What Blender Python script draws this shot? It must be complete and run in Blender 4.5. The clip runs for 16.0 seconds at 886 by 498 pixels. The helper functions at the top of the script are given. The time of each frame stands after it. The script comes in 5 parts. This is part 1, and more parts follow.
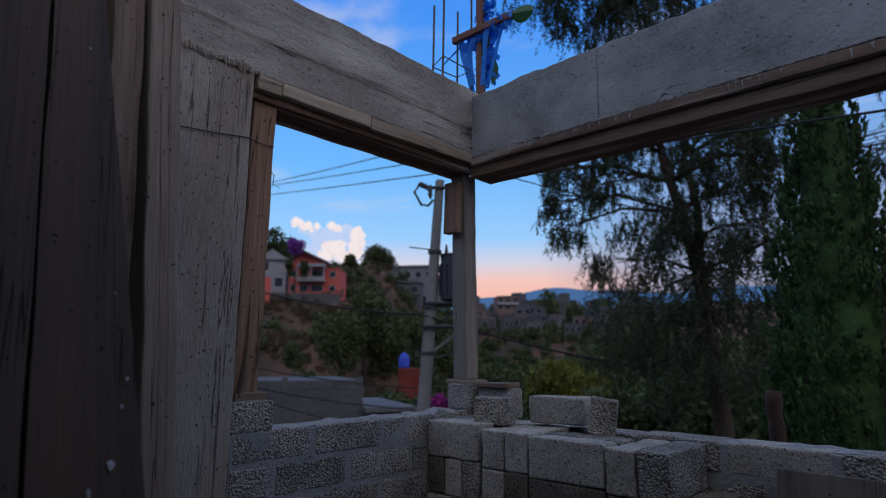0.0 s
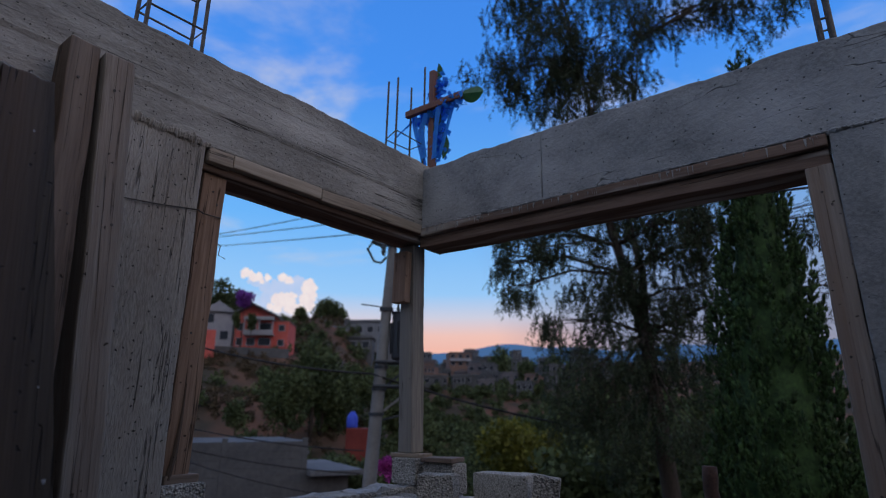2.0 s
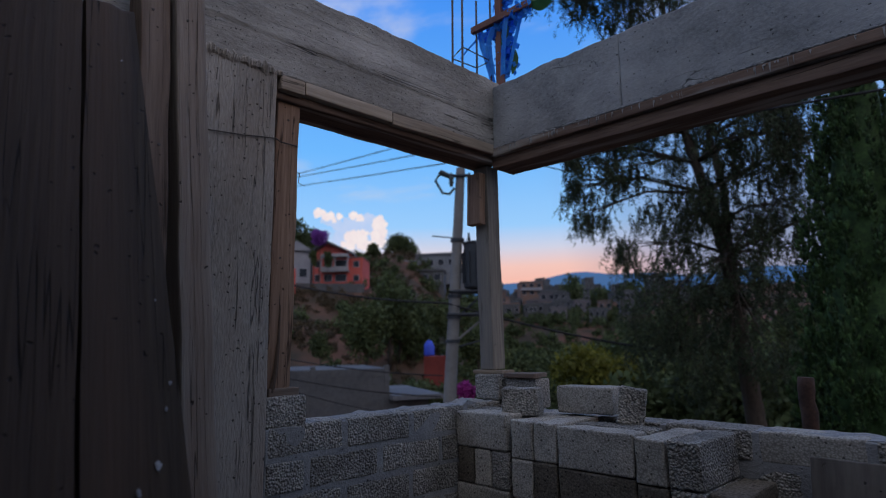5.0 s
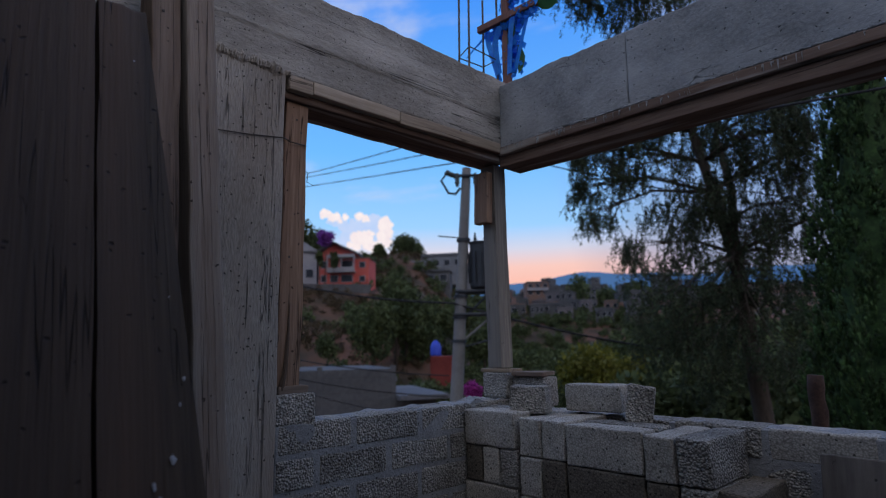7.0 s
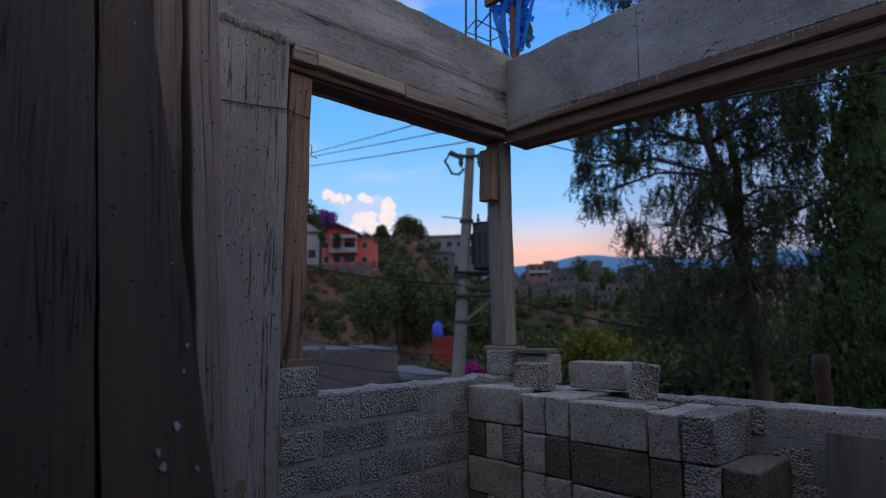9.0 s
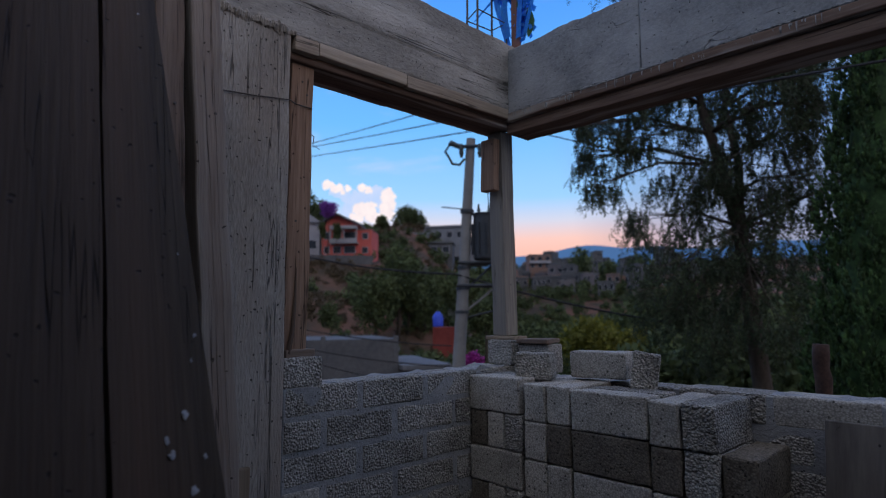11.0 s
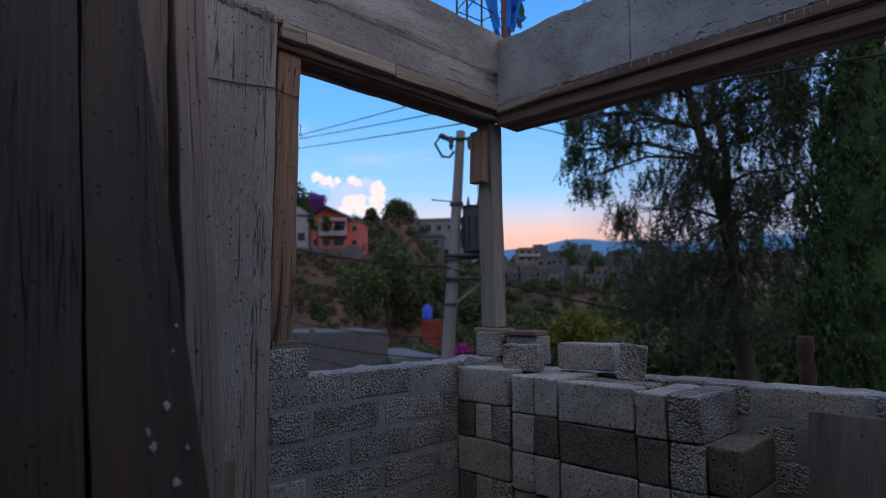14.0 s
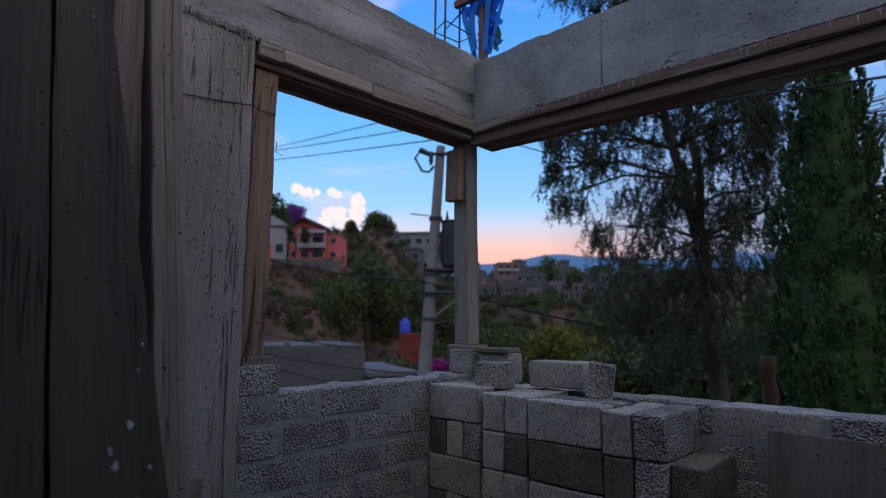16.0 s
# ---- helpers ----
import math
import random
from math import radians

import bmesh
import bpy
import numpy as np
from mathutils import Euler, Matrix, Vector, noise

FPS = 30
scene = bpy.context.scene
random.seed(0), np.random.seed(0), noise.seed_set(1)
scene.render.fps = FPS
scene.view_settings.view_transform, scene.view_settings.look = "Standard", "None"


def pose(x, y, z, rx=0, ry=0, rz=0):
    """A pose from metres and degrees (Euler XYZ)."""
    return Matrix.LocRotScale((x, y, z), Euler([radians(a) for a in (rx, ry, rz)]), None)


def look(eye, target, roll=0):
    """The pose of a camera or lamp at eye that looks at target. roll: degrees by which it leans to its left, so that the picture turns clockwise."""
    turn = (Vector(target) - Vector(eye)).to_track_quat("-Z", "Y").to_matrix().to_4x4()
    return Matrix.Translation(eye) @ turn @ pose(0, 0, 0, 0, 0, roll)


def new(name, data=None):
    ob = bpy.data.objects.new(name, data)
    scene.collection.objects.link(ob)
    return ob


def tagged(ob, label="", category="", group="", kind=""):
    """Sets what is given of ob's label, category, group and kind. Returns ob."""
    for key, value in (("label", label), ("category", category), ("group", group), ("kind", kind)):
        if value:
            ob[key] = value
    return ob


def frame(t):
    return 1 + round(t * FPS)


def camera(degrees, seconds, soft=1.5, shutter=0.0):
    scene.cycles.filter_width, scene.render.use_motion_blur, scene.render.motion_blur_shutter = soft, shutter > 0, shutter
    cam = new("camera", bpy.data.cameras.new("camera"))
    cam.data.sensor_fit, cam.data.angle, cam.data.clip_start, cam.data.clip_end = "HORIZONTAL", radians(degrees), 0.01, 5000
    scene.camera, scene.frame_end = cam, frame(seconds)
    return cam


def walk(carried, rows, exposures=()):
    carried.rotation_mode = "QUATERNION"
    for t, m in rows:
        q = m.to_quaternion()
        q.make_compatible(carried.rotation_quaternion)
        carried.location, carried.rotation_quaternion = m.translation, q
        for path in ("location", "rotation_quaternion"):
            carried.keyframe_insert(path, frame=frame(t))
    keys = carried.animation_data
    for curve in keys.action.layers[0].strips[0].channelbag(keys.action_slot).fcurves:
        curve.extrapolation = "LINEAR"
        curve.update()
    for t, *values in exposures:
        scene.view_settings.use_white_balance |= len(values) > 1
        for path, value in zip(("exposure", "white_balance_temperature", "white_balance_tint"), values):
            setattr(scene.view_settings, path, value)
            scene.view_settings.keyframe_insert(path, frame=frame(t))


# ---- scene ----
cam = camera(75.7, 16.0, soft=1.1)
cam.data.dof.use_dof, cam.data.dof.focus_distance, cam.data.dof.aperture_fstop = True, 1.7, 3.0
PATH = [
    (0, (1.559, -1.777, 1.204), (0.19, -0.371, 1.588), -0.0),
    (0.5, (1.573, -1.791, 1.232), (0.228, -0.397, 1.733), 0.2),
    (1, (1.586, -1.801, 1.258), (0.31, -0.375, 1.841), 1.1),
    (1.5, (1.594, -1.801, 1.264), (0.355, -0.34, 1.839), 0.6),
    (2, (1.603, -1.792, 1.263), (0.384, -0.312, 1.833), 0.1),
    (2.5, (1.602, -1.786, 1.257), (0.378, -0.302, 1.803), -0.1),
    (3, (1.587, -1.786, 1.244), (0.309, -0.326, 1.728), -0.1),
    (3.5, (1.576, -1.785, 1.233), (0.238, -0.355, 1.639), -1.0),
    (4, (1.57, -1.786, 1.226), (0.201, -0.377, 1.601), -0.9),
    (4.5, (1.567, -1.79, 1.225), (0.15, -0.423, 1.577), -1.1),
    (6.8, (1.556, -1.804, 1.213), (0.114, -0.458, 1.542), -1.0),
    (7, (1.563, -1.803, 1.216), (0.12, -0.462, 1.558), -1.1),
    (7.5, (1.564, -1.8, 1.211), (0.114, -0.462, 1.537), -1.0),
    (8, (1.558, -1.801, 1.207), (0.106, -0.457, 1.503), -0.9),
    (8.5, (1.548, -1.798, 1.199), (0.095, -0.454, 1.484), -0.7),
    (9, (1.542, -1.795, 1.198), (0.085, -0.454, 1.477), -0.5),
    (11.5, (1.543, -1.805, 1.197), (0.08, -0.463, 1.437), -0.5),
    (12, (1.532, -1.803, 1.197), (0.068, -0.461, 1.433), -0.3),
    (12.5, (1.533, -1.798, 1.195), (0.079, -0.445, 1.427), -0.3),
    (13, (1.538, -1.791, 1.196), (0.087, -0.434, 1.421), -0.8),
    (13.5, (1.543, -1.788, 1.194), (0.093, -0.43, 1.424), -1.1),
    (14, (1.539, -1.794, 1.193), (0.1, -0.422, 1.414), -0.5),
    (14.5, (1.535, -1.8, 1.19), (0.097, -0.429, 1.418), -0.0),
    (15, (1.535, -1.805, 1.194), (0.111, -0.416, 1.397), 0.3),
    (15.5, (1.542, -1.806, 1.192), (0.125, -0.409, 1.393), 0.2),
    (16, (1.57, -1.796, 1.205), (0.186, -0.377, 1.473), 0.1),
]
EXPOSURES = ((0, 0.0), (1, 0.05), (1.5, 0.0), (2, -0.08), (2.5, -0.18), (3, -0.22), (3.5, -0.2), (4, -0.05), (4.7, -0.02), (7, 0.08), (9, 0.1), (12, 0.17), (16, 0.19))
walk(cam, [(t, look(e, g, r)) for t, e, g, r in PATH], EXPOSURES)

# ---- plan helpers ----
STATION = Vector((1.57, -1.79, 1.2))


def at(bearing, dist, elev=0.0):
    """A place by compass bearing from the room (degrees, +y is 0), distance and elevation angle."""
    b = radians(bearing)
    return Vector((STATION.x + dist * math.sin(b), STATION.y + dist * math.cos(b),
                   STATION.z + dist * math.tan(radians(elev))))


# ---- world and light ----
def build_world():
    w = bpy.data.worlds.new("dusk")
    scene.world = w
    w.use_nodes = True
    nt = w.node_tree
    nt.nodes.clear()
    N, K = nt.nodes.new, nt.links.new
    out, bg = N("ShaderNodeOutputWorld"), N("ShaderNodeBackground")
    K(bg.outputs[0], out.inputs[0])
    tc, sep = N("ShaderNodeTexCoord"), N("ShaderNodeSeparateXYZ")
    K(tc.outputs["Generated"], sep.inputs[0])
    sky = N("ShaderNodeTexSky")
    sky.sky_type, sky.sun_disc = "NISHITA", False
    sky.sun_elevation, sky.sun_rotation = radians(SUN_EL), radians(SUN_BEARING)
    sky.air_density, sky.dust_density, sky.ozone_density = 1.0, 1.0, 3.0
    K(tc.outputs["Generated"], sky.inputs[0])
    gain = N("ShaderNodeVectorMath")
    gain.operation = "SCALE"
    gain.inputs["Scale"].default_value = 0.10
    K(sky.outputs[0], gain.inputs[0])
    # dusk colours from horizon to zenith
    ramp = N("ShaderNodeValToRGB")
    els = ramp.color_ramp.elements
    stops = [(0.0, (0.34, 0.24, 0.27)), (0.11, (0.88, 0.46, 0.37)), (0.137, (0.86, 0.52, 0.45)), (0.168, (0.60, 0.60, 0.72)),
             (0.208, (0.30, 0.56, 0.90)), (0.33, (0.14, 0.44, 0.92)), (0.55, (0.055, 0.27, 0.86)), (1.0, (0.03, 0.15, 0.60))]
    while len(els) < len(stops):
        els.new(0.5)
    for e, (p, c) in zip(els, stops):
        e.position, e.color = p, (*c, 1)
    K(sep.outputs["Z"], ramp.inputs[0])
    # dim slate-blue cloud bank low in the sky away from the afterglow
    pale = N("ShaderNodeValToRGB")
    els = pale.color_ramp.elements
    stops = [(0.0, (0.16, 0.16, 0.22)), (0.10, (0.26, 0.25, 0.34)), (0.19, (0.24, 0.30, 0.46)), (0.30, (0.20, 0.36, 0.66)), (0.40, (0.12, 0.38, 0.88))] + stops[6:]
    while len(els) < len(stops):
        els.new(0.5)
    for e, (p, c) in zip(els, stops):
        e.position, e.color = p, (*c, 1)
    K(sep.outputs["Z"], pale.inputs[0])
    turn = N("ShaderNodeVectorMath")
    turn.operation = "DOT_PRODUCT"
    turn.inputs[1].default_value = (math.sin(radians(-75)), math.cos(radians(-75)), 0)
    K(tc.outputs["Generated"], turn.inputs[0])
    near = N("ShaderNodeMapRange")
    near.inputs[1].default_value, near.inputs[2].default_value = 0.60, 0.75
    K(turn.outputs["Value"], near.inputs[0])
    low_sky = N("ShaderNodeMix")
    low_sky.data_type = "RGBA"
    K(near.outputs[0], low_sky.inputs[0])
    K(pale.outputs[0], low_sky.inputs[6])
    K(ramp.outputs[0], low_sky.inputs[7])
    mix = N("ShaderNodeMix")
    mix.data_type = "RGBA"
    mix.inputs[0].default_value = 0.86
    K(gain.outputs[0], mix.inputs[6])
    K(low_sky.outputs[2], mix.inputs[7])
    # thin clouds on a high flat layer, closing in overhead and away from the sunset
    zz = N("ShaderNodeMath")
    zz.operation = "MAXIMUM"
    zz.inputs[1].default_value = 0.06
    K(sep.outputs["Z"], zz.inputs[0])
    comb = N("ShaderNodeCombineXYZ")
    for i, ax in enumerate("XY"):
        d = N("ShaderNodeMath")
        d.operation = "DIVIDE"
        K(sep.outputs[ax], d.inputs[0])
        K(zz.outputs[0], d.inputs[1])
        K(d.outputs[0], comb.inputs[i])
    noi = N("ShaderNodeTexNoise")
    noi.inputs["Scale"].default_value, noi.inputs["Detail"].default_value = 1.5, 7.0
    noi.inputs["Roughness"].default_value, noi.inputs["Distortion"].default_value = 0.56, 0.25
    K(comb.outputs[0], noi.inputs["Vector"])
    dot = N("ShaderNodeVectorMath")
    dot.operation = "DOT_PRODUCT"
    dot.inputs[1].default_value = (0.45, -0.55, 0.70)
    K(tc.outputs["Generated"], dot.inputs[0])
    cov = N("ShaderNodeMapRange")
    cov.inputs[1].default_value, cov.inputs[2].default_value = -0.55, 0.85
    cov.inputs[3].default_value, cov.inputs[4].default_value = -0.03, 0.26
    K(dot.outputs["Value"], cov.inputs[0])
    add = N("ShaderNodeMath")
    K(noi.outputs[0], add.inputs[0])
    K(cov.outputs[0], add.inputs[1])
    fac = N("ShaderNodeMapRange")
    fac.inputs[1].default_value, fac.inputs[2].default_value = 0.52, 0.80
    fac.interpolation_type = "SMOOTHSTEP"
    K(add.outputs[0], fac.inputs[0])
    low = N("ShaderNodeMapRange")
    low.inputs[1].default_value, low.inputs[2].default_value = 0.20, 0.34
    K(sep.outputs["Z"], low.inputs[0])
    prod = N("ShaderNodeMath")
    prod.operation = "MULTIPLY"
    K(fac.outputs[0], prod.inputs[0])
    K(low.outputs[0], prod.inputs[1])
    cl = N("ShaderNodeMix")
    cl.data_type = "RGBA"
    cl.inputs[7].default_value = CLOUD_COLOUR
    K(prod.outputs[0], cl.inputs[0])
    K(mix.outputs[2], cl.inputs[6])
    K(cl.outputs[2], bg.inputs[0])
    bg.inputs[1].default_value = SKY_STRENGTH


SUN_EL, SUN_BEARING, SKY_STRENGTH = 8.0, 80.0, 1.2
CLOUD_COLOUR = (0.54, 0.545, 0.61, 1)
build_world()
sun = new("sun", bpy.data.lights.new("sun", "SUN"))
sun.data.energy, sun.data.angle, sun.data.color = 0.32, radians(25), (1.0, 0.70, 0.52)
sun.matrix_world = look(at(SUN_BEARING, 100, SUN_EL), STATION)


# ---- materials ----
def material(name, dark, light, scale=6.0, fine=90.0, rough=0.85, bump=0.25, depth=0.004, stretch=(1, 1, 1), local=False,
             vary=0.0, pits=0.0, pit_scale=60.0, metal=0.0, island=0.0, stain=None, stain_at=(0.55, 0.7), stain_scale=1.7, translucent=0.0,
             lines=None, line_scale=3.0, line_width=0.012, line_dark=0.45, line_break=(0.38, 0.50), holes=0.0, hole_size=0.16):
    m = bpy.data.materials.new(name)
    m.use_nodes = True
    nt = m.node_tree
    N, K = nt.nodes.new, nt.links.new
    bsdf = nt.nodes["Principled BSDF"]
    bsdf.inputs["Roughness"].default_value, bsdf.inputs["Metallic"].default_value = rough, metal
    bsdf.inputs["Specular IOR Level"].default_value = 0.3
    if local:
        vec = N("ShaderNodeTexCoord").outputs["Object"]
    else:
        vec = N("ShaderNodeNewGeometry").outputs["Position"]
    if local:
        info = N("ShaderNodeObjectInfo")
        shift = N("ShaderNodeVectorMath")
        shift.operation = "MULTIPLY_ADD"
        K(info.outputs["Random"], shift.inputs[0])
        shift.inputs[1].default_value = (17, 31, 23)
        K(vec, shift.inputs[2])
        vec = shift.outputs[0]
    mp = N("ShaderNodeMapping")
    mp.inputs["Scale"].default_value = stretch
    K(vec, mp.inputs[0])
    big, small = N("ShaderNodeTexNoise"), N("ShaderNodeTexNoise")
    for n, s, d in ((big, scale, 4), (small, fine, 6)):
        n.inputs["Scale"].default_value, n.inputs["Detail"].default_value = s, d
        n.inputs["Roughness"].default_value = 0.62
        K(mp.outputs[0], n.inputs["Vector"])
    mixv = N("ShaderNodeMath")
    mixv.operation = "MULTIPLY_ADD"
    K(small.outputs[0], mixv.inputs[0])
    mixv.inputs[1].default_value = 0.55
    half = N("ShaderNodeMath")
    half.operation = "MULTIPLY_ADD"
    K(big.outputs[0], half.inputs[0])
    half.inputs[1].default_value, half.inputs[2].default_value = 0.75, -0.15
    K(half.outputs[0], mixv.inputs[2])
    spread = N("ShaderNodeMapRange")
    spread.inputs[1].default_value, spread.inputs[2].default_value = 0.30, 0.72
    K(mixv.outputs[0], spread.inputs[0])
    col = N("ShaderNodeMix")
    col.data_type = "RGBA"
    col.inputs[6].default_value, col.inputs[7].default_value = (*dark, 1), (*light, 1)
    K(spread.outputs[0], col.inputs[0])
    colour = col.outputs[2]
    if stain:
        sn = N("ShaderNodeTexNoise")
        sn.inputs["Scale"].default_value, sn.inputs["Detail"].default_value = stain_scale, 5
        K(mp.outputs[0], sn.inputs["Vector"])
        sr = N("ShaderNodeMapRange")
        sr.inputs[1].default_value, sr.inputs[2].default_value = stain_at
        K(sn.outputs[0], sr.inputs[0])
        sm = N("ShaderNodeMix")
        sm.data_type = "RGBA"
        sm.inputs[7].default_value = (*stain, 1)
        K(sr.outputs[0], sm.inputs[0])
        K(colour, sm.inputs[6])
        colour = sm.outputs[2]
    if vary or island:
        src = N("ShaderNodeNewGeometry").outputs["Random Per Island"] if island else N("ShaderNodeObjectInfo").outputs["Random"]
        v = N("ShaderNodeMapRange")
        v.inputs[3].default_value, v.inputs[4].default_value = 1 - (vary or island), 1 + (vary or island)
        K(src, v.inputs[0])
        hs = N("ShaderNodeHueSaturation")
        K(v.outputs[0], hs.inputs["Value"])
        K(colour, hs.inputs["Color"])
        colour = hs.outputs[0]
    height = mixv.outputs[0]
    if pits:
        vo = N("ShaderNodeTexVoronoi")
        vo.inputs["Scale"].default_value = pit_scale
        K(mp.outputs[0], vo.inputs["Vector"])
        pm = N("ShaderNodeMath")
        pm.operation = "MULTIPLY_ADD"
        K(vo.outputs["Distance"], pm.inputs[0])
        pm.inputs[1].default_value = -pits
        K(height, pm.inputs[2])
        height = pm.outputs[0]
        # hollows between the grains: their shade is put into the colour
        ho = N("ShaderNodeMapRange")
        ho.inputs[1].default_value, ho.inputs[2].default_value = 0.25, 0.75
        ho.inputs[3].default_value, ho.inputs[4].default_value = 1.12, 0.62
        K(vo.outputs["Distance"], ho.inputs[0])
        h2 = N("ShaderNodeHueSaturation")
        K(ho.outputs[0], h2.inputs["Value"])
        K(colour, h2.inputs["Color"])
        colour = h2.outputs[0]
    if lines:
        # thin cracks and board seams that run along the form
        lm = N("ShaderNodeMapping")
        lm.inputs["Scale"].default_value = lines
        K(vec, lm.inputs[0])
        ln = N("ShaderNodeTexNoise")
        ln.inputs["Scale"].default_value, ln.inputs["Detail"].default_value = line_scale, 3
        K(lm.outputs[0], ln.inputs["Vector"])
        off = N("ShaderNodeMath")
        off.operation = "SUBTRACT"
        off.inputs[1].default_value = 0.5
        K(ln.outputs[0], off.inputs[0])
        ab = N("ShaderNodeMath")
        ab.operation = "ABSOLUTE"
        K(off.outputs[0], ab.inputs[0])
        mk = N("ShaderNodeMapRange")
        mk.inputs[1].default_value, mk.inputs[2].default_value = line_width * 0.2, line_width
        brk = N("ShaderNodeTexNoise")
        brk.inputs["Scale"].default_value, brk.inputs["Detail"].default_value = 5.0, 4
        K(vec, brk.inputs["Vector"])
        bk = N("ShaderNodeMapRange")
        bk.inputs[1].default_value, bk.inputs[2].default_value = line_break
        bk.inputs[3].default_value, bk.inputs[4].default_value = line_width, 0.0
        K(brk.outputs[0], bk.inputs[0])
        bs = N("ShaderNodeMath")
        K(ab.outputs[0], bs.inputs[0])
        K(bk.outputs[0], bs.inputs[1])
        K(bs.outputs[0], mk.inputs[0])
        dk = N("ShaderNodeMapRange")
        dk.inputs[3].default_value = line_dark
        K(mk.outputs[0], dk.inputs[0])
        h3 = N("ShaderNodeHueSaturation")
        K(dk.outputs[0], h3.inputs["Value"])
        K(colour, h3.inputs["Color"])
        colour = h3.outputs[0]
        ad = N("ShaderNodeMath")
        ad.operation = "MULTIPLY_ADD"
        K(mk.outputs[0], ad.inputs[0])
        ad.inputs[1].default_value = 0.5
        K(height, ad.inputs[2])
        height = ad.outputs[0]
    if holes:
        # scattered blow holes, chips and nail marks, the shade inside them painted in
        hv = N("ShaderNodeTexVoronoi")
        hv.inputs["Scale"].default_value = holes
        wn = N("ShaderNodeTexNoise")
        wn.inputs["Scale"].default_value = holes * 2.2
        K(vec, wn.inputs["Vector"])
        wa = N("ShaderNodeVectorMath")
        wa.operation = "MULTIPLY_ADD"
        K(wn.outputs["Color"], wa.inputs[0])
        wa.inputs[1].default_value = (0.55 / holes,) * 3
        K(vec, wa.inputs[2])
        K(wa.outputs[0], hv.inputs["Vector"])
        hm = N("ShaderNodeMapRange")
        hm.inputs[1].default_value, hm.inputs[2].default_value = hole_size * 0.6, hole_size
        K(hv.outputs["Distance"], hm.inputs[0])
        hole_shade = N("ShaderNodeMapRange")
        hole_shade.inputs[3].default_value = 0.3
        K(hm.outputs[0], hole_shade.inputs[0])
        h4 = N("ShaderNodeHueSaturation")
        K(hole_shade.outputs[0], h4.inputs["Value"])
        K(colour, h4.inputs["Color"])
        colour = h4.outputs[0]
        ad = N("ShaderNodeMath")
        ad.operation = "MULTIPLY_ADD"
        K(hm.outputs[0], ad.inputs[0])
        ad.inputs[1].default_value = 0.6
        K(height, ad.inputs[2])
        height = ad.outputs[0]
    K(colour, bsdf.inputs["Base Color"])
    if bump:
        b = N("ShaderNodeBump")
        b.inputs["Strength"].default_value, b.inputs["Distance"].default_value = bump, depth
        K(height, b.inputs["Height"])
        K(b.outputs[0], bsdf.inputs["Normal"])
    if translucent:
        tr, ms = N("ShaderNodeBsdfTranslucent"), N("ShaderNodeMixShader")
        K(colour, tr.inputs[0])
        ms.inputs[0].default_value = translucent
        K(bsdf.outputs[0], ms.inputs[1])
        K(tr.outputs[0], ms.inputs[2])
        K(ms.outputs[0], nt.nodes["Material Output"].inputs[0])
    return m


def glow(name, colour, strength=1.0, second=None, scale=0.006):
    m = bpy.data.materials.new(name)
    m.use_nodes = True
    nt = m.node_tree
    b = nt.nodes["Principled BSDF"]
    b.inputs["Base Color"].default_value = (0, 0, 0, 1)
    b.inputs["Emission Color"].default_value = (*colour, 1)
    b.inputs["Emission Strength"].default_value = strength
    b.inputs["Roughness"].default_value = 1.0
    b.inputs["Specular IOR Level"].default_value = 0.0
    if second:
        n, mx, gp = nt.nodes.new("ShaderNodeTexNoise"), nt.nodes.new("ShaderNodeMix"), nt.nodes.new("ShaderNodeNewGeometry")
        n.inputs["Scale"].default_value, n.inputs["Detail"].default_value = scale, 4
        nt.links.new(gp.outputs["Position"], n.inputs["Vector"])
        mx.data_type = "RGBA"
        mx.inputs[6].default_value, mx.inputs[7].default_value = (*colour, 1), (*second, 1)
        nt.links.new(n.outputs[0], mx.inputs[0])
        nt.links.new(mx.outputs[2], b.inputs["Emission Color"])
    return m


M_BEAM = material("beam_concrete", (0.15, 0.156, 0.162), (0.345, 0.355, 0.36), 5, 85, 0.9, 1.0, 0.007, stain=(0.40, 0.41, 0.42), stain_at=(0.46, 0.8), stain_scale=4, lines=(0.5, 0.5, 2.2), line_scale=3, line_width=0.003, line_dark=0.5, line_break=(0.46, 0.56), holes=42, hole_size=0.15)
M_BEAM_BOARD = material("board_marked_concrete", (0.20, 0.188, 0.17), (0.40, 0.378, 0.345), 4, 70, 0.92, 1.0, 0.010, stretch=(1, 0.55, 1.4), stain=(0.48, 0.455, 0.42), stain_at=(0.5, 0.75), stain_scale=4, lines=(1, 0.05, 2.6), line_scale=4, line_width=0.005, line_dark=0.35, line_break=(0.40, 0.54), holes=64, hole_size=0.17)
M_COLUMN = material("column_concrete", (0.23, 0.21, 0.187), (0.51, 0.472, 0.425), 4, 110, 0.92, 1.0, 0.012, stretch=(1.5, 1.5, 0.4), stain=(0.36, 0.30, 0.25), stain_at=(0.5, 0.7), stain_scale=2.2, lines=(2.6, 2.6, 0.06), line_scale=8, line_width=0.006, line_dark=0.38, line_break=(0.40, 0.52), holes=48, hole_size=0.16)
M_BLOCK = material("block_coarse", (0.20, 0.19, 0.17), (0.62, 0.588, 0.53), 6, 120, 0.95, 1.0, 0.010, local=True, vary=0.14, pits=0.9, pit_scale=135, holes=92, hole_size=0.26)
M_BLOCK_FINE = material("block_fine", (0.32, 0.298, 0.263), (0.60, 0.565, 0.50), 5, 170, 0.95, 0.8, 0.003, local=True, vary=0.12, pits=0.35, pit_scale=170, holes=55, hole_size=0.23)
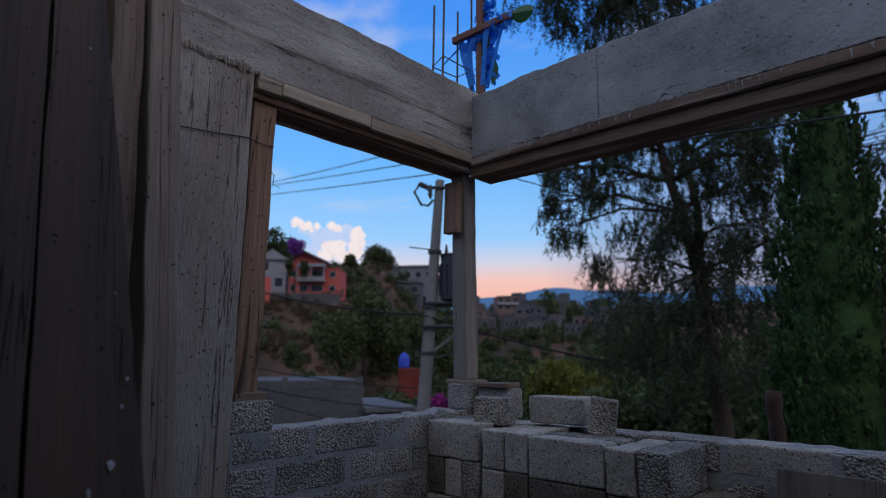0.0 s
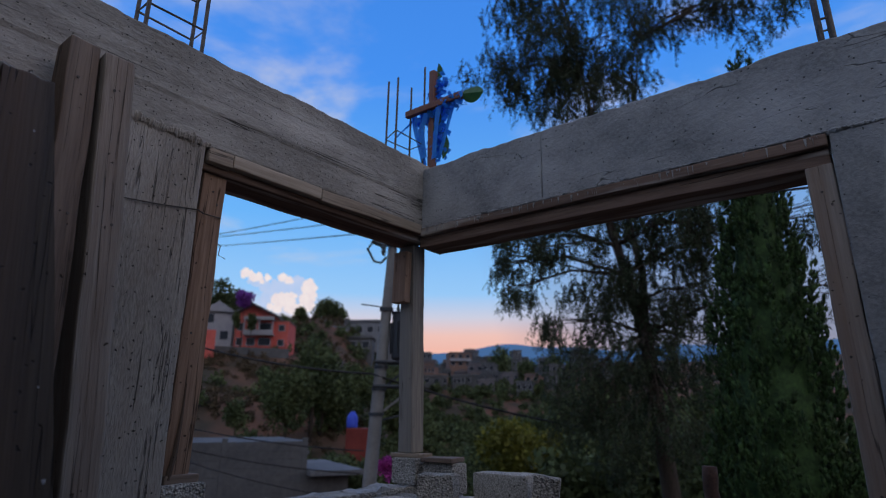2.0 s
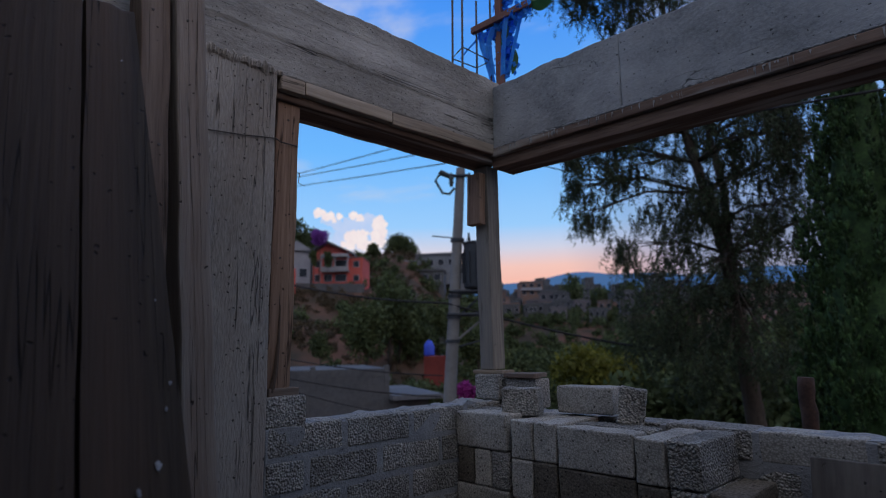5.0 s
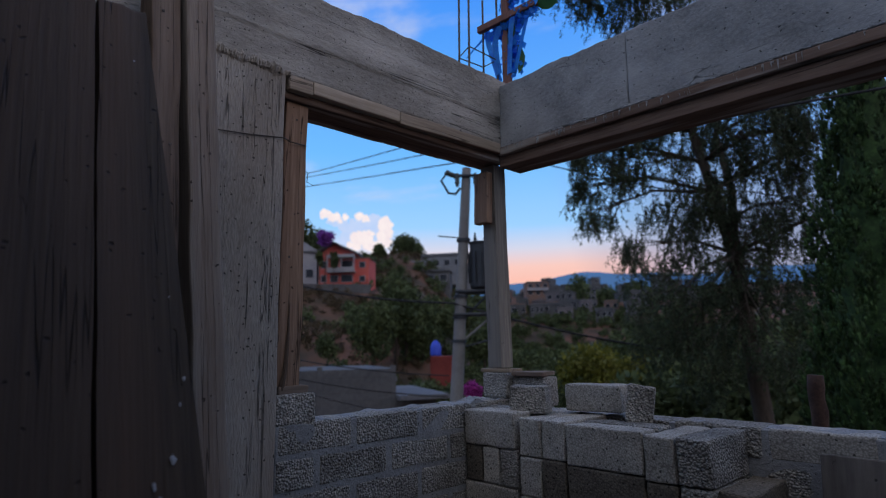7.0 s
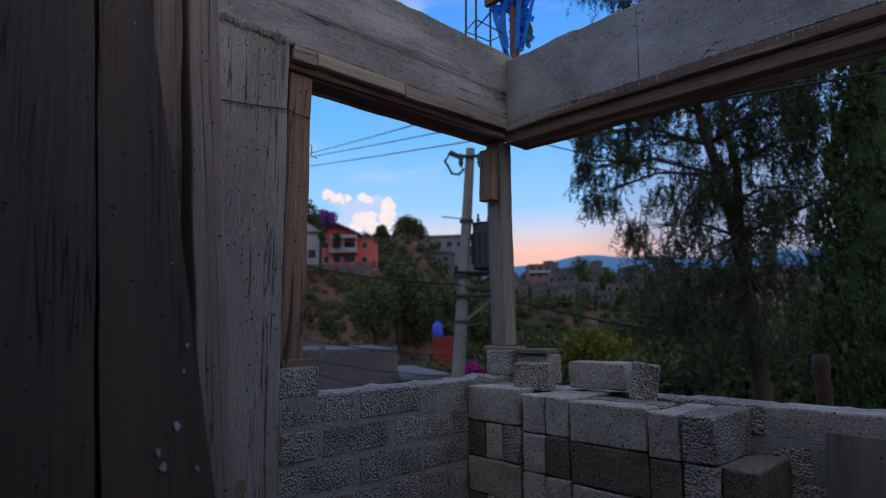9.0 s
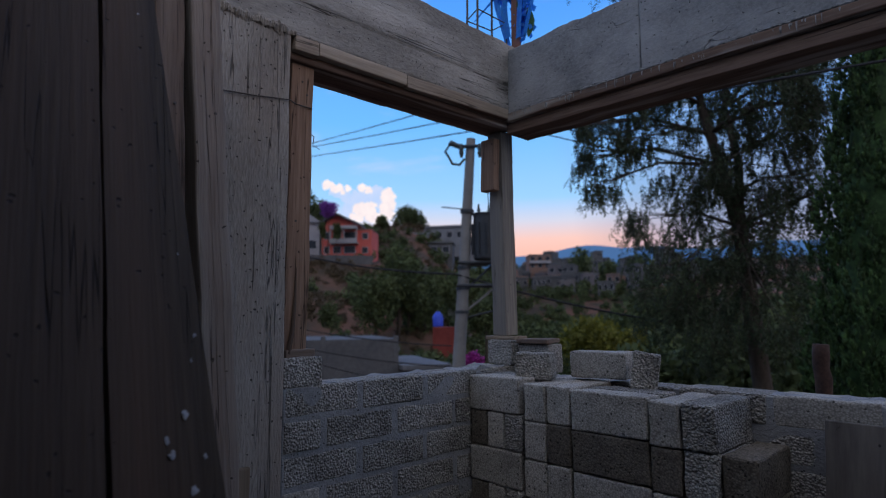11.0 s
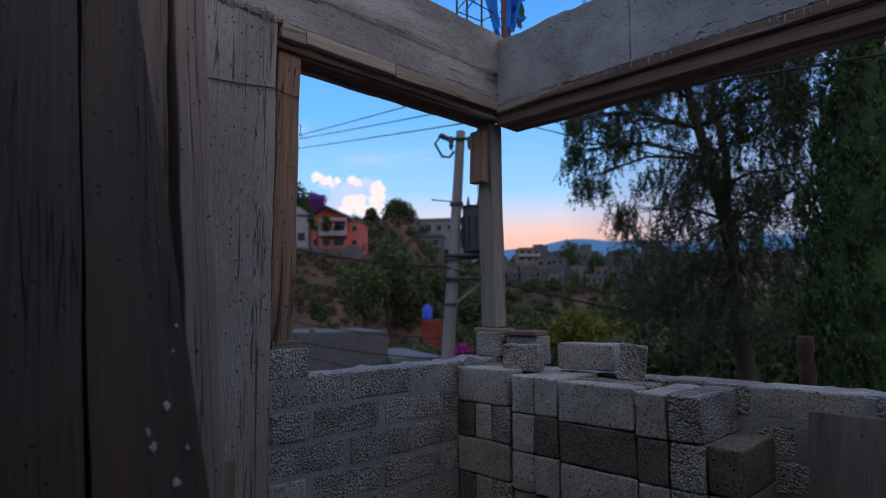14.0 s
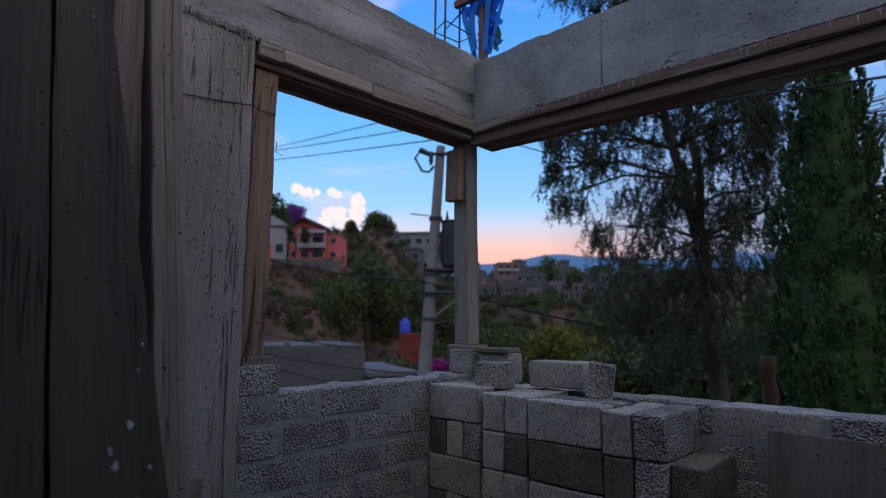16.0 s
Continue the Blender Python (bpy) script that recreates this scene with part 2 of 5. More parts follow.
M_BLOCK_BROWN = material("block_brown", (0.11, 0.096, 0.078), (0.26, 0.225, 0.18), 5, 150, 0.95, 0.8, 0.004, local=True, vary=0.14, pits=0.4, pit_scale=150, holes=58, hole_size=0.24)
M_MORTAR = material("mortar", (0.21, 0.214, 0.218), (0.385, 0.39, 0.394), 6, 100, 0.95, 1.0, 0.007, holes=60, hole_size=0.18)
M_WOOD_GREY = material("weathered_wood", (0.16, 0.142, 0.124), (0.42, 0.38, 0.335), 6, 60, 0.8, 1.0, 0.006, stretch=(2.6, 2.6, 0.12), local=True, stain=(0.24, 0.165, 0.12), stain_at=(0.52, 0.70), stain_scale=2.4, lines=(5, 5, 0.09), line_scale=4, line_width=0.007, line_dark=0.4, holes=30, hole_size=0.10)
M_WOOD_TAN = material("tan_wood", (0.16, 0.12, 0.08), (0.38, 0.30, 0.215), 5, 30, 0.75, 0.7, 0.004, stretch=(2.6, 2.6, 0.12), local=True, vary=0.1, stain=(0.15, 0.09, 0.06), stain_at=(0.52, 0.72), lines=(3, 3, 0.08), line_scale=4, line_width=0.010, line_dark=0.45, holes=20, hole_size=0.09)
M_WOOD_BROWN = material("brown_wood", (0.085, 0.058, 0.042), (0.26, 0.185, 0.137), 5, 46, 0.75, 0.9, 0.004, stretch=(2.6, 2.6, 0.12), local=True, stain=(0.27, 0.225, 0.19), stain_at=(0.52, 0.75), lines=(4, 4, 0.08), line_scale=4, line_width=0.007, line_dark=0.45, holes=24, hole_size=0.10)
M_WOOD_POST = material("post_wood", (0.10, 0.09, 0.078), (0.35, 0.31, 0.255), 5, 46, 0.75, 0.9, 0.005, stretch=(2.6, 2.6, 0.12), local=True, stain=(0.20, 0.19, 0.178), stain_at=(0.5, 0.72), lines=(4, 4, 0.08), line_scale=4, line_width=0.008, line_dark=0.42, holes=28, hole_size=0.10)
M_WOOD_STRIP = material("pale_form_strip", (0.20, 0.155, 0.115), (0.50, 0.42, 0.335), 5, 30, 0.8, 0.8, 0.004, stretch=(2.6, 2.6, 0.15), local=True, stain=(0.13, 0.08, 0.06), stain_at=(0.56, 0.66), stain_scale=4, lines=(3, 3, 0.1), line_scale=4, line_width=0.010, line_dark=0.4)
M_WOOD_JAMB = material("split_wood", (0.155, 0.088, 0.056), (0.40, 0.265, 0.185), 5, 46, 0.75, 0.9, 0.005, stretch=(2.6, 2.6, 0.12), local=True, stain=(0.40, 0.335, 0.28), stain_at=(0.56, 0.74), lines=(4, 4, 0.1), line_scale=4.5, line_width=0.010, line_dark=0.3, holes=26, hole_size=0.12)
M_WOOD_DARK = material("stained_plank", (0.019, 0.0135, 0.0085), (0.074, 0.052, 0.033), 5, 46, 0.62, 1.0, 0.004, stretch=(0.0, 2.6, 0.10), stain=(0.12, 0.069, 0.042), stain_at=(0.48, 0.76), stain_scale=2.6, lines=(0.0, 5, 0.10), line_scale=3, line_width=0.004, line_dark=0.25, line_break=(0.42, 0.54), holes=34, hole_size=0.12)
M_FORM = material("form_board", (0.07, 0.044, 0.033), (0.25, 0.172, 0.132), 5, 30, 0.85, 0.8, 0.005, stretch=(2.4, 2.4, 0.2), local=True, stain=(0.34, 0.31, 0.28), stain_at=(0.56, 0.66), stain_scale=7, lines=(3, 3, 0.1), line_scale=4, line_width=0.010, line_dark=0.4)
M_PLY = material("weathered_panel", (0.085, 0.075, 0.068), (0.20, 0.178, 0.158), 4, 34, 0.8, 0.6, 0.004, stretch=(2.0, 2.0, 0.25), local=True, stain=(0.13, 0.10, 0.08), stain_at=(0.5, 0.7), stain_scale=2, lines=(4, 4, 0.15), line_scale=4, line_width=0.006, line_dark=0.4, holes=20, hole_size=0.1)
M_STEEL = material("rusty_steel", (0.05, 0.045, 0.042), (0.17, 0.145, 0.125), 30, 200, 0.6, 0.4, 0.001, metal=0.5)
M_RUST = material("rusty_pipe", (0.03, 0.018, 0.014), (0.11, 0.062, 0.046), 14, 120, 0.85, 0.8, 0.004)
M_PAINTSPOT = material("lime_splash", (0.28, 0.28, 0.29), (0.42, 0.42, 0.43), 20, 160, 0.9, 0.3, 0.001)
M_DIRT = material("floor_screed", (0.13, 0.12, 0.105), (0.25, 0.235, 0.21), 3, 60, 0.95, 0.6, 0.004)
M_CROSS = material("cross_wood", (0.13, 0.055, 0.04), (0.26, 0.12, 0.085), 8, 50, 0.6, 0.3, 0.002, stretch=(2, 2, 0.2), local=True)
M_BLUE = material("blue_foil", (0.015, 0.20, 0.85), (0.06, 0.42, 0.95), 25, 120, 0.4, 0.5, 0.004, island=0.35, translucent=0.45)
M_SILKLEAF = material("artificial_leaf", (0.02, 0.09, 0.03), (0.06, 0.17, 0.05), 30, 150, 0.45, 0.3, 0.002, translucent=0.25)
M_BARK = material("bark", (0.035, 0.028, 0.022), (0.12, 0.095, 0.075), 6, 40, 0.95, 0.9, 0.01, stretch=(2, 2, 0.4))
M_PEPPER = material("fine_foliage", (0.030, 0.046, 0.024), (0.075, 0.10, 0.048), 1.2, 20, 0.7, 0, island=0.45, translucent=0.3)
M_CYPRESS = material("cypress_foliage", (0.007, 0.020, 0.006), (0.056, 0.108, 0.028), 9, 30, 0.75, 0, island=0.55, translucent=0.08)
M_LEAF = material("dark_foliage", (0.046, 0.068, 0.028), (0.122, 0.148, 0.056), 0.4, 6, 0.75, 0, island=0.4, translucent=0.2)
M_LEAF_YELLOW = material("yellow_green_foliage", (0.085, 0.095, 0.012), (0.19, 0.175, 0.025), 0.5, 6, 0.75, 0, island=0.35, translucent=0.25)
M_SCRUB = material("dry_scrub", (0.050, 0.042, 0.022), (0.135, 0.095, 0.052), 0.5, 6, 0.85, 0, island=0.5, translucent=0.15)
M_GROUND = material("dry_earth", (0.026, 0.026, 0.014), (0.080, 0.053, 0.032), 0.14, 2.2, 0.95, 0.6, 0.08, stain=(0.17, 0.078, 0.048), stain_at=(0.42, 0.64), stain_scale=0.11)
M_POLE = material("pole_concrete", (0.15, 0.15, 0.15), (0.25, 0.25, 0.248), 2, 30, 0.85, 0.3, 0.003)
M_TRAFO = material("grey_enamel", (0.03, 0.036, 0.045), (0.06, 0.07, 0.082), 3, 40, 0.5, 0.1, 0.001, metal=0.2)
M_CABLE = material("black_cable", (0.012, 0.012, 0.014), (0.03, 0.03, 0.033), 5, 50, 0.6, 0)
M_PORCELAIN = material("porcelain", (0.03, 0.04, 0.04), (0.08, 0.10, 0.10), 20, 80, 0.3, 0)
M_WALL_RED = material("red_orange_render", (0.54, 0.105, 0.085), (0.70, 0.175, 0.145), 0.8, 8, 0.9, 0.2, 0.01)
M_WALL_WHITE = material("white_render", (0.28, 0.28, 0.31), (0.43, 0.43, 0.45), 0.8, 8, 0.9, 0.2, 0.01)
M_WALL_GREY = material("grey_block_wall", (0.075, 0.077, 0.082), (0.15, 0.15, 0.153), 0.8, 8, 0.95, 0.3, 0.01)
M_WALL_PINK = material("terracotta_render", (0.19, 0.115, 0.09), (0.30, 0.19, 0.15), 0.8, 8, 0.95, 0.3, 0.01)
M_ROOF = material("roof_slab", (0.10, 0.105, 0.115), (0.19, 0.195, 0.205), 0.6, 8, 0.95, 0.3, 0.01)
M_WALL_PALE = material("pale_grey_render", (0.17, 0.18, 0.20), (0.27, 0.28, 0.305), 0.8, 8, 0.95, 0.3, 0.01)
M_WALL_MAUVE = material("faded_mauve_render", (0.13, 0.115, 0.125), (0.22, 0.195, 0.205), 0.8, 8, 0.95, 0.3, 0.01)
M_PANE = material("dark_window", (0.02, 0.024, 0.03), (0.04, 0.045, 0.055), 1, 5, 0.15, 0)
M_PURPLE = material("purple_blossom", (0.20, 0.05, 0.32), (0.36, 0.12, 0.50), 0.6, 6, 0.8, 0, island=0.3, translucent=0.2)
M_MAGENTA = material("magenta_blossom", (0.35, 0.03, 0.22), (0.55, 0.08, 0.38), 3, 20, 0.8, 0, island=0.3, translucent=0.2)
M_SHED = material("dark_red_paint", (0.14, 0.025, 0.02), (0.24, 0.05, 0.04), 2, 15, 0.8, 0.2, 0.004)
M_TANK = material("blue_plastic", (0.03, 0.06, 0.50), (0.06, 0.12, 0.68), 2, 20, 0.5, 0)
# mountain range glows blue: the haze of distance is put into its emission
M_MOUNT_HAZE = glow("mountain_haze_glow", (0.06, 0.14, 0.32), 1.0)
# clouds glow by themselves; sunlit and shaded tones are put into the emission colours
M_CLOUD_BODY = glow("cloud_shade_glow", (0.42, 0.60, 0.90), 1.0, (0.62, 0.68, 0.90), 0.012)
M_CLOUD = glow("cloud_sun_glow", (1.0, 0.92, 0.88), 1.0, (0.78, 0.66, 0.72), 0.02)


# ---- mesh helpers ----
def mesh_of(name, bm, mat, smooth=False):
    me = bpy.data.meshes.new(name)
    bm.to_mesh(me)
    bm.free()
    me.materials.append(mat)
    if smooth:
        me.polygons.foreach_set("use_smooth", [True] * len(me.polygons))
    return me


def raw_mesh(name, verts, faces, mat):
    me = bpy.data.meshes.new(name)
    me.from_pydata(verts, [], faces)
    me.materials.append(mat)
    me.update()
    return me


def part(name, bm, mat, parent=None, label="", m=None, smooth=False):
    me = bm if isinstance(bm, bpy.types.Mesh) else mesh_of(name, bm, mat, smooth)
    ob = new(name, me)
    if parent:
        ob.parent = parent
    if m is not None:
        ob.matrix_basis = m
    if label:
        ob["label"] = label
    return ob


def thing(name, label, category, group="", kind="", m=None):
    ob = new(name)
    ob.empty_display_size = 0.1
    if m is not None:
        ob.matrix_basis = m
    return tagged(ob, label, category, group, kind)


def rbox(lx, ly, lz, n=(2, 2, 2), r=0.004, amp=0.0, freq=8.0, seed=0.0, fine=0.0):
    """A box centred on its origin with rounded, uneven edges."""
    bm = bmesh.new()
    half = (lx / 2, ly / 2, lz / 2)
    lines = []
    for h, k in zip(half, n):
        inner = [(-h + r) + (2 * h - 2 * r) * i / k for i in range(k + 1)]
        lines.append([-h] + inner + [h])
    store = {}

    def v(i, j, k):
        if (i, j, k) not in store:
            p = Vector((lines[0][i], lines[1][j], lines[2][k]))
            c = Vector([max(-h + r, min(h - r, a)) for a, h in zip(p, half)])
            d = p - c
            if d.length > 1e-9:
                p = c + d.normalized() * r
            if amp:
                nn = noise.noise_vector(p * freq + Vector((seed, seed * 1.7, seed * 0.3)))
                p = p + nn * amp
            if fine:
                p = p + noise.noise_vector(p * freq * 6 + Vector((seed, 3, 1))) * fine
            store[(i, j, k)] = bm.verts.new(p)
        return store[(i, j, k)]
    X, Y, Z = (len(a) - 1 for a in lines)
    for i in range(X):
        for j in range(Y):
            bm.faces.new((v(i, j, 0), v(i, j + 1, 0), v(i + 1, j + 1, 0), v(i + 1, j, 0)))
            bm.faces.new((v(i, j, Z), v(i + 1, j, Z), v(i + 1, j + 1, Z), v(i, j + 1, Z)))
    for i in range(X):
        for k in range(Z):
            bm.faces.new((v(i, 0, k), v(i + 1, 0, k), v(i + 1, 0, k + 1), v(i, 0, k + 1)))
            bm.faces.new((v(i, Y, k), v(i, Y, k + 1), v(i + 1, Y, k + 1), v(i + 1, Y, k)))
    for j in range(Y):
        for k in range(Z):
            bm.faces.new((v(0, j, k), v(0, j, k + 1), v(0, j + 1, k + 1), v(0, j + 1, k)))
            bm.faces.new((v(X, j, k), v(X, j + 1, k), v(X, j + 1, k + 1), v(X, j, k + 1)))
    return bm


def span(bm, x0, x1, y0, y1, z0, z1):
    """Moves a bmesh built round its origin to the middle of the given span."""
    bmesh.ops.translate(bm, verts=bm.verts, vec=((x0 + x1) / 2, (y0 + y1) / 2, (z0 + z1) / 2))
    return bm


def block(x0, x1, y0, y1, z0, z1, n=(2, 2, 2), r=0.004, amp=0.0, freq=8.0, seed=0.0, fine=0.0):
    return span(rbox(x1 - x0, y1 - y0, z1 - z0, n, r, amp, freq, seed, fine), x0, x1, y0, y1, z0, z1)


def lean(foot, head, facing):
    """The pose of a board whose local z runs from foot to head and whose local x turns towards facing; origin half way."""
    z = (Vector(head) - Vector(foot)).normalized()
    x = Vector(facing)
    x = (x - z * x.dot(z)).normalized()
    y = z.cross(x)
    m = Matrix((x, y, z)).transposed().to_4x4()
    m.translation = (Vector(head) + Vector(foot)) / 2
    return m


def tube(points, radii, sides=8, cap=True):
    """A bmesh tube along points with a radius at each."""
    bm = bmesh.new()
    pts = [Vector(p) for p in points]
    if not hasattr(radii, "__len__"):
        radii = [radii] * len(pts)
    rings = []
    for i, p in enumerate(pts):
        d = (pts[min(i + 1, len(pts) - 1)] - pts[max(i - 1, 0)]).normalized()
        a = d.orthogonal().normalized() if abs(d.z) > 0.9 else d.cross(Vector((0, 0, 1))).normalized()
        b = d.cross(a)
        rings.append([bm.verts.new(p + (a * math.cos(t) + b * math.sin(t)) * radii[i])
                      for t in (2 * math.pi * k / sides for k in range(sides))])
    for q, s in zip(rings, rings[1:]):
        for k in range(sides):
            bm.faces.new((q[k], q[(k + 1) % sides], s[(k + 1) % sides], s[k]))
    if cap:
        bm.faces.new(rings[0][::-1])
        bm.faces.new(rings[-1])
    return bm


def sag(a, b, drop, n=14):
    a, b = Vector(a), Vector(b)
    return [a.lerp(b, i / n) - Vector((0, 0, drop * 4 * (i / n) * (1 - i / n))) for i in range(n + 1)]


# ---- ground, far ridge and mountains ----
def smooth(a, b, v):
    t = max(0.0, min(1.0, (v - a) / (b - a)))
    return t * t * (3 - 2 * t)


def table(rows, r):
    for (r0, z0), (r1, z1) in zip(rows, rows[1:]):
        if r <= r1:
            return z0 + (z1 - z0) * smooth(r0, r1, r)
    return rows[-1][1]


LEFT_SLOPE = ((0, -1.2), (8, -2.8), (24, -3.2), (38, -2.2), (60, 3.6), (84, 10.2), (118, 20.0), (220, 20), (600, -10), (4500, -40))
RIGHT_SLOPE = ((0, -1.2), (8, -2.8), (24, -4.5), (60, -7), (110, -1), (165, 10), (230, 21), (330, 30), (700, 0), (4500, -40))


def terrain(x, y):
    dx, dy = x - STATION.x, y - STATION.y
    r, b = math.hypot(dx, dy), math.degrees(math.atan2(dx, dy))
    w = smooth(-51, -40, b) if b > -140 else 1.0
    z = table(LEFT_SLOPE, r) * (1 - w) + table(RIGHT_SLOPE, r) * w
    k = min(1.0, r / 60)
    return z + k * (noise.noise(Vector((x * 0.035, y * 0.035, 1))) * 1.8 + noise.noise(Vector((x * 0.12, y * 0.12, 5))) * 0.5)


def build_ground():
    radii = [0.01, 3, 6, 9, 12, 16, 20, 25, 30, 36, 42, 48, 54, 60, 66, 72, 78, 84, 90, 97, 105, 114, 124, 136, 150, 165, 180, 200, 225, 255,
             290, 340, 420, 560, 800, 1300, 2200, 4500]
    steps = 240
    verts, faces = [], []
    for r in radii:
        for k in range(steps):
            a = 2 * math.pi * k / steps
            x, y = STATION.x + r * math.sin(a), STATION.y + r * math.cos(a)
            verts.append((x, y, terrain(x, y)))
    for i in range(len(radii) - 1):
        for k in range(steps):
            j = (k + 1) % steps
            faces.append((i * steps + k, i * steps + j, (i + 1) * steps + j, (i + 1) * steps + k)[::-1])
    me = raw_mesh("ground", verts, faces, M_GROUND)
    me.polygons.foreach_set("use_smooth", [True] * len(me.polygons))
    tagged(new("ground", me), "dry reddish earth of a steep valley side", "ground", kind="structure")


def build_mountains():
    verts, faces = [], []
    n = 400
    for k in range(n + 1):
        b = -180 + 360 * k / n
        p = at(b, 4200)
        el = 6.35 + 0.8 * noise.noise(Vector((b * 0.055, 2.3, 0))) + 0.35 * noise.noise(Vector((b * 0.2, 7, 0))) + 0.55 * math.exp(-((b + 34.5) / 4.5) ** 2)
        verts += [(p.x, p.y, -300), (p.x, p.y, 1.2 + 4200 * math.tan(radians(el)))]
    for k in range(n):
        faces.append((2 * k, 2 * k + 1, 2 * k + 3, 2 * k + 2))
    tagged(new("backdrop", raw_mesh("backdrop", verts, faces, M_MOUNT_HAZE)), "distant mountain range, its blue haze painted as a glow", "mountains", kind="structure")


build_ground()
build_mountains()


# ---- the room: floor, beams, columns, walls ----
RX = 3.35          # inner face of the wall behind, along x
RY = -3.6          # inner face of the wall behind, along y
WALL = 0.135

floor = part("floor", block(-0.14, RX + 0.14, RY - 0.14, 0.14, -0.25, 0.0, (6, 6, 1), 0.01), M_DIRT)
tagged(floor, "bare grey concrete screed floor of the building site", "floor", kind="structure")


def beam_bm(length, depth, height, seed, n=60, step=0.0):
    """A cast beam along local x, its top edge ragged."""
    bm = rbox(length, depth, height, (n, 4, 20), 0.006, 0.003, 9, seed, 0.0012)
    for v in bm.verts:
        v.co.y += step * (smooth(-0.045, -0.03, v.co.z) - 0.6 * smooth(0.055, 0.07, v.co.z)) * (1 if v.co.y < 0 else 0)
        if v.co.z > height / 2 - 0.02:
            v.co.z += 0.011 * noise.noise(Vector((v.co.x * 6, v.co.y * 9, seed))) + 0.006 * noise.noise(Vector((v.co.x * 23, v.co.y * 30, seed)))
    return bm


# beam over the window in the west wall, inner face x = 0
bm = beam_bm(3.75, 0.15, 0.312, 3.1, 150, -0.005)
west_beam = part("beam_west", bm, M_BEAM_BOARD, None, m=pose(-0.075, -1.725, 2.238, 0, 0, 90))
tagged(west_beam, "grey board-marked concrete ring beam over the window", "beam", kind="structure")
# beam over the north window, inner face y = 0, falling slightly to the east
north = pose(1.752, 0.075, 2.172, 0, 1.45, 0)
bm = beam_bm(2.885, 0.15, 0.288, 8.4, 110)
north_beam = part("beam_north", bm, M_BEAM, None, m=north @ pose(0.3075, 0, 0))
tagged(north_beam, "smooth grey concrete ring beam over the window", "beam", kind="structure")
bm = beam_bm(0.6145, 0.147, 0.286, 6.4, 30)
tagged(part("beam_north_end", bm, M_BEAM, None, m=north @ pose(-1.4435, 0.002, 0.001)), "end of the ring beam, cast in a separate pour", "beam", kind="structure")
for nm, m, ln in (("beam_east", pose(RX + 0.075, RY / 2, 2.22, 0, 0, 90), 3.9), ("beam_south", pose(RX / 2, RY - 0.075, 2.22, 0, 0, 0), 3.3)):
    tagged(part(nm, beam_bm(ln, 0.15, 0.3, 5.0, 30), M_BEAM, None, m=m), "grey concrete ring beam", "beam", kind="structure")

# columns
tagged(part("column_west", block(-0.14, -0.001, -1.262, -1.012, 0.0, 2.084, (8, 10, 40), 0.006, 0.003, 9, 1.0, 0.0012), M_COLUMN),
       "rough grey concrete column with board grain", "column", kind="structure")
tagged(part("column_north", block(1.519, 1.77, 0.001, 0.14, 0.0, 2.033, (8, 5, 40), 0.006, 0.003, 9, 2.0, 0.0012), M_BEAM),
       "smooth grey concrete column beside the window", "column", kind="structure")

BLOCK_L, BLOCK_W, BLOCK_H = 0.250, 0.125, 0.085
VARIANTS = {}


def block_mesh(kind, lx, ly, lz, k, n=(3, 2, 2), chip=0.001):
    key = (kind, round(lx, 3), round(ly, 3), round(lz, 3), k, n)
    if key not in VARIANTS:
        mat = {"coarse": M_BLOCK, "fine": M_BLOCK_FINE, "brown": M_BLOCK_BROWN}[kind]
        VARIANTS[key] = mesh_of("block", rbox(lx, ly, lz, n, 0.006, 0.0035, 14, k * 7.3 + lx * 40, chip), mat)
    return VARIANTS[key]


def course_wall(name, label, mtx, length, top, depth, first, rng, full_top=0.0):
    """A wall of small solid blocks in running bond along local x, face at local y = 0, body behind it."""
    body = part(name, block(0, length, 0.0035, depth - 0.004, 0.0, top - 0.004, (24, 2, 12), 0.004, 0.003, 9, length, 0.0015), M_MORTAR, None, m=mtx)
    tagged(body, label, "wall", kind="structure")
    pitch, z, row = 0.099, top, 0
    while z > 0.02:
        z0 = max(0.004, z - BLOCK_H)
        x = first[row % 2]
        while x < length - 0.02:
            x0, x1 = max(0.003, x), min(length - 0.003, x + BLOCK_L)
            if x1 - x0 > 0.03:
                lx = round(x1 - x0, 2)
                me = block_mesh("coarse" if rng.random() < 0.8 else "fine", lx, depth, round(z - z0, 3), rng.randrange(3))
                ob = part("block", me, None, body)
                ob.matrix_basis = pose((x0 + x1) / 2, depth / 2 + rng.uniform(-0.002, 0.003), (z + z0) / 2 + rng.uniform(-0.002, 0.002),
                                       rng.uniform(-0.5, 0.5), rng.uniform(-0.6, 0.6), rng.uniform(-0.5, 0.5))
            x += BLOCK_L + 0.020
        z -= pitch
        row += 1
    return body


rng = random.Random(4)
# west wall under the window: local x runs from the column to the corner
course_wall("wall_west", "low wall of coarse grey concrete blocks with wide mortar joints", pose(0, -1.012, 0, 0, 0, 90),
            1.15, 1.006, WALL, (0.006, -0.125), rng)
# north wall under the window
course_wall("wall_north", "low wall of coarse grey concrete blocks along the window", pose(0.003, 0, 0, 0, 0, 0),
            1.516, 0.974, WALL, (-0.13, 0.02), rng)
# solid walls that close the room
course_wall("wall_west_solid", "grey concrete block wall behind the leaning planks", pose(0, RY, 0, 0, 0, 90), -RY - 1.262, 2.08, WALL, (0.0, -0.13), rng)
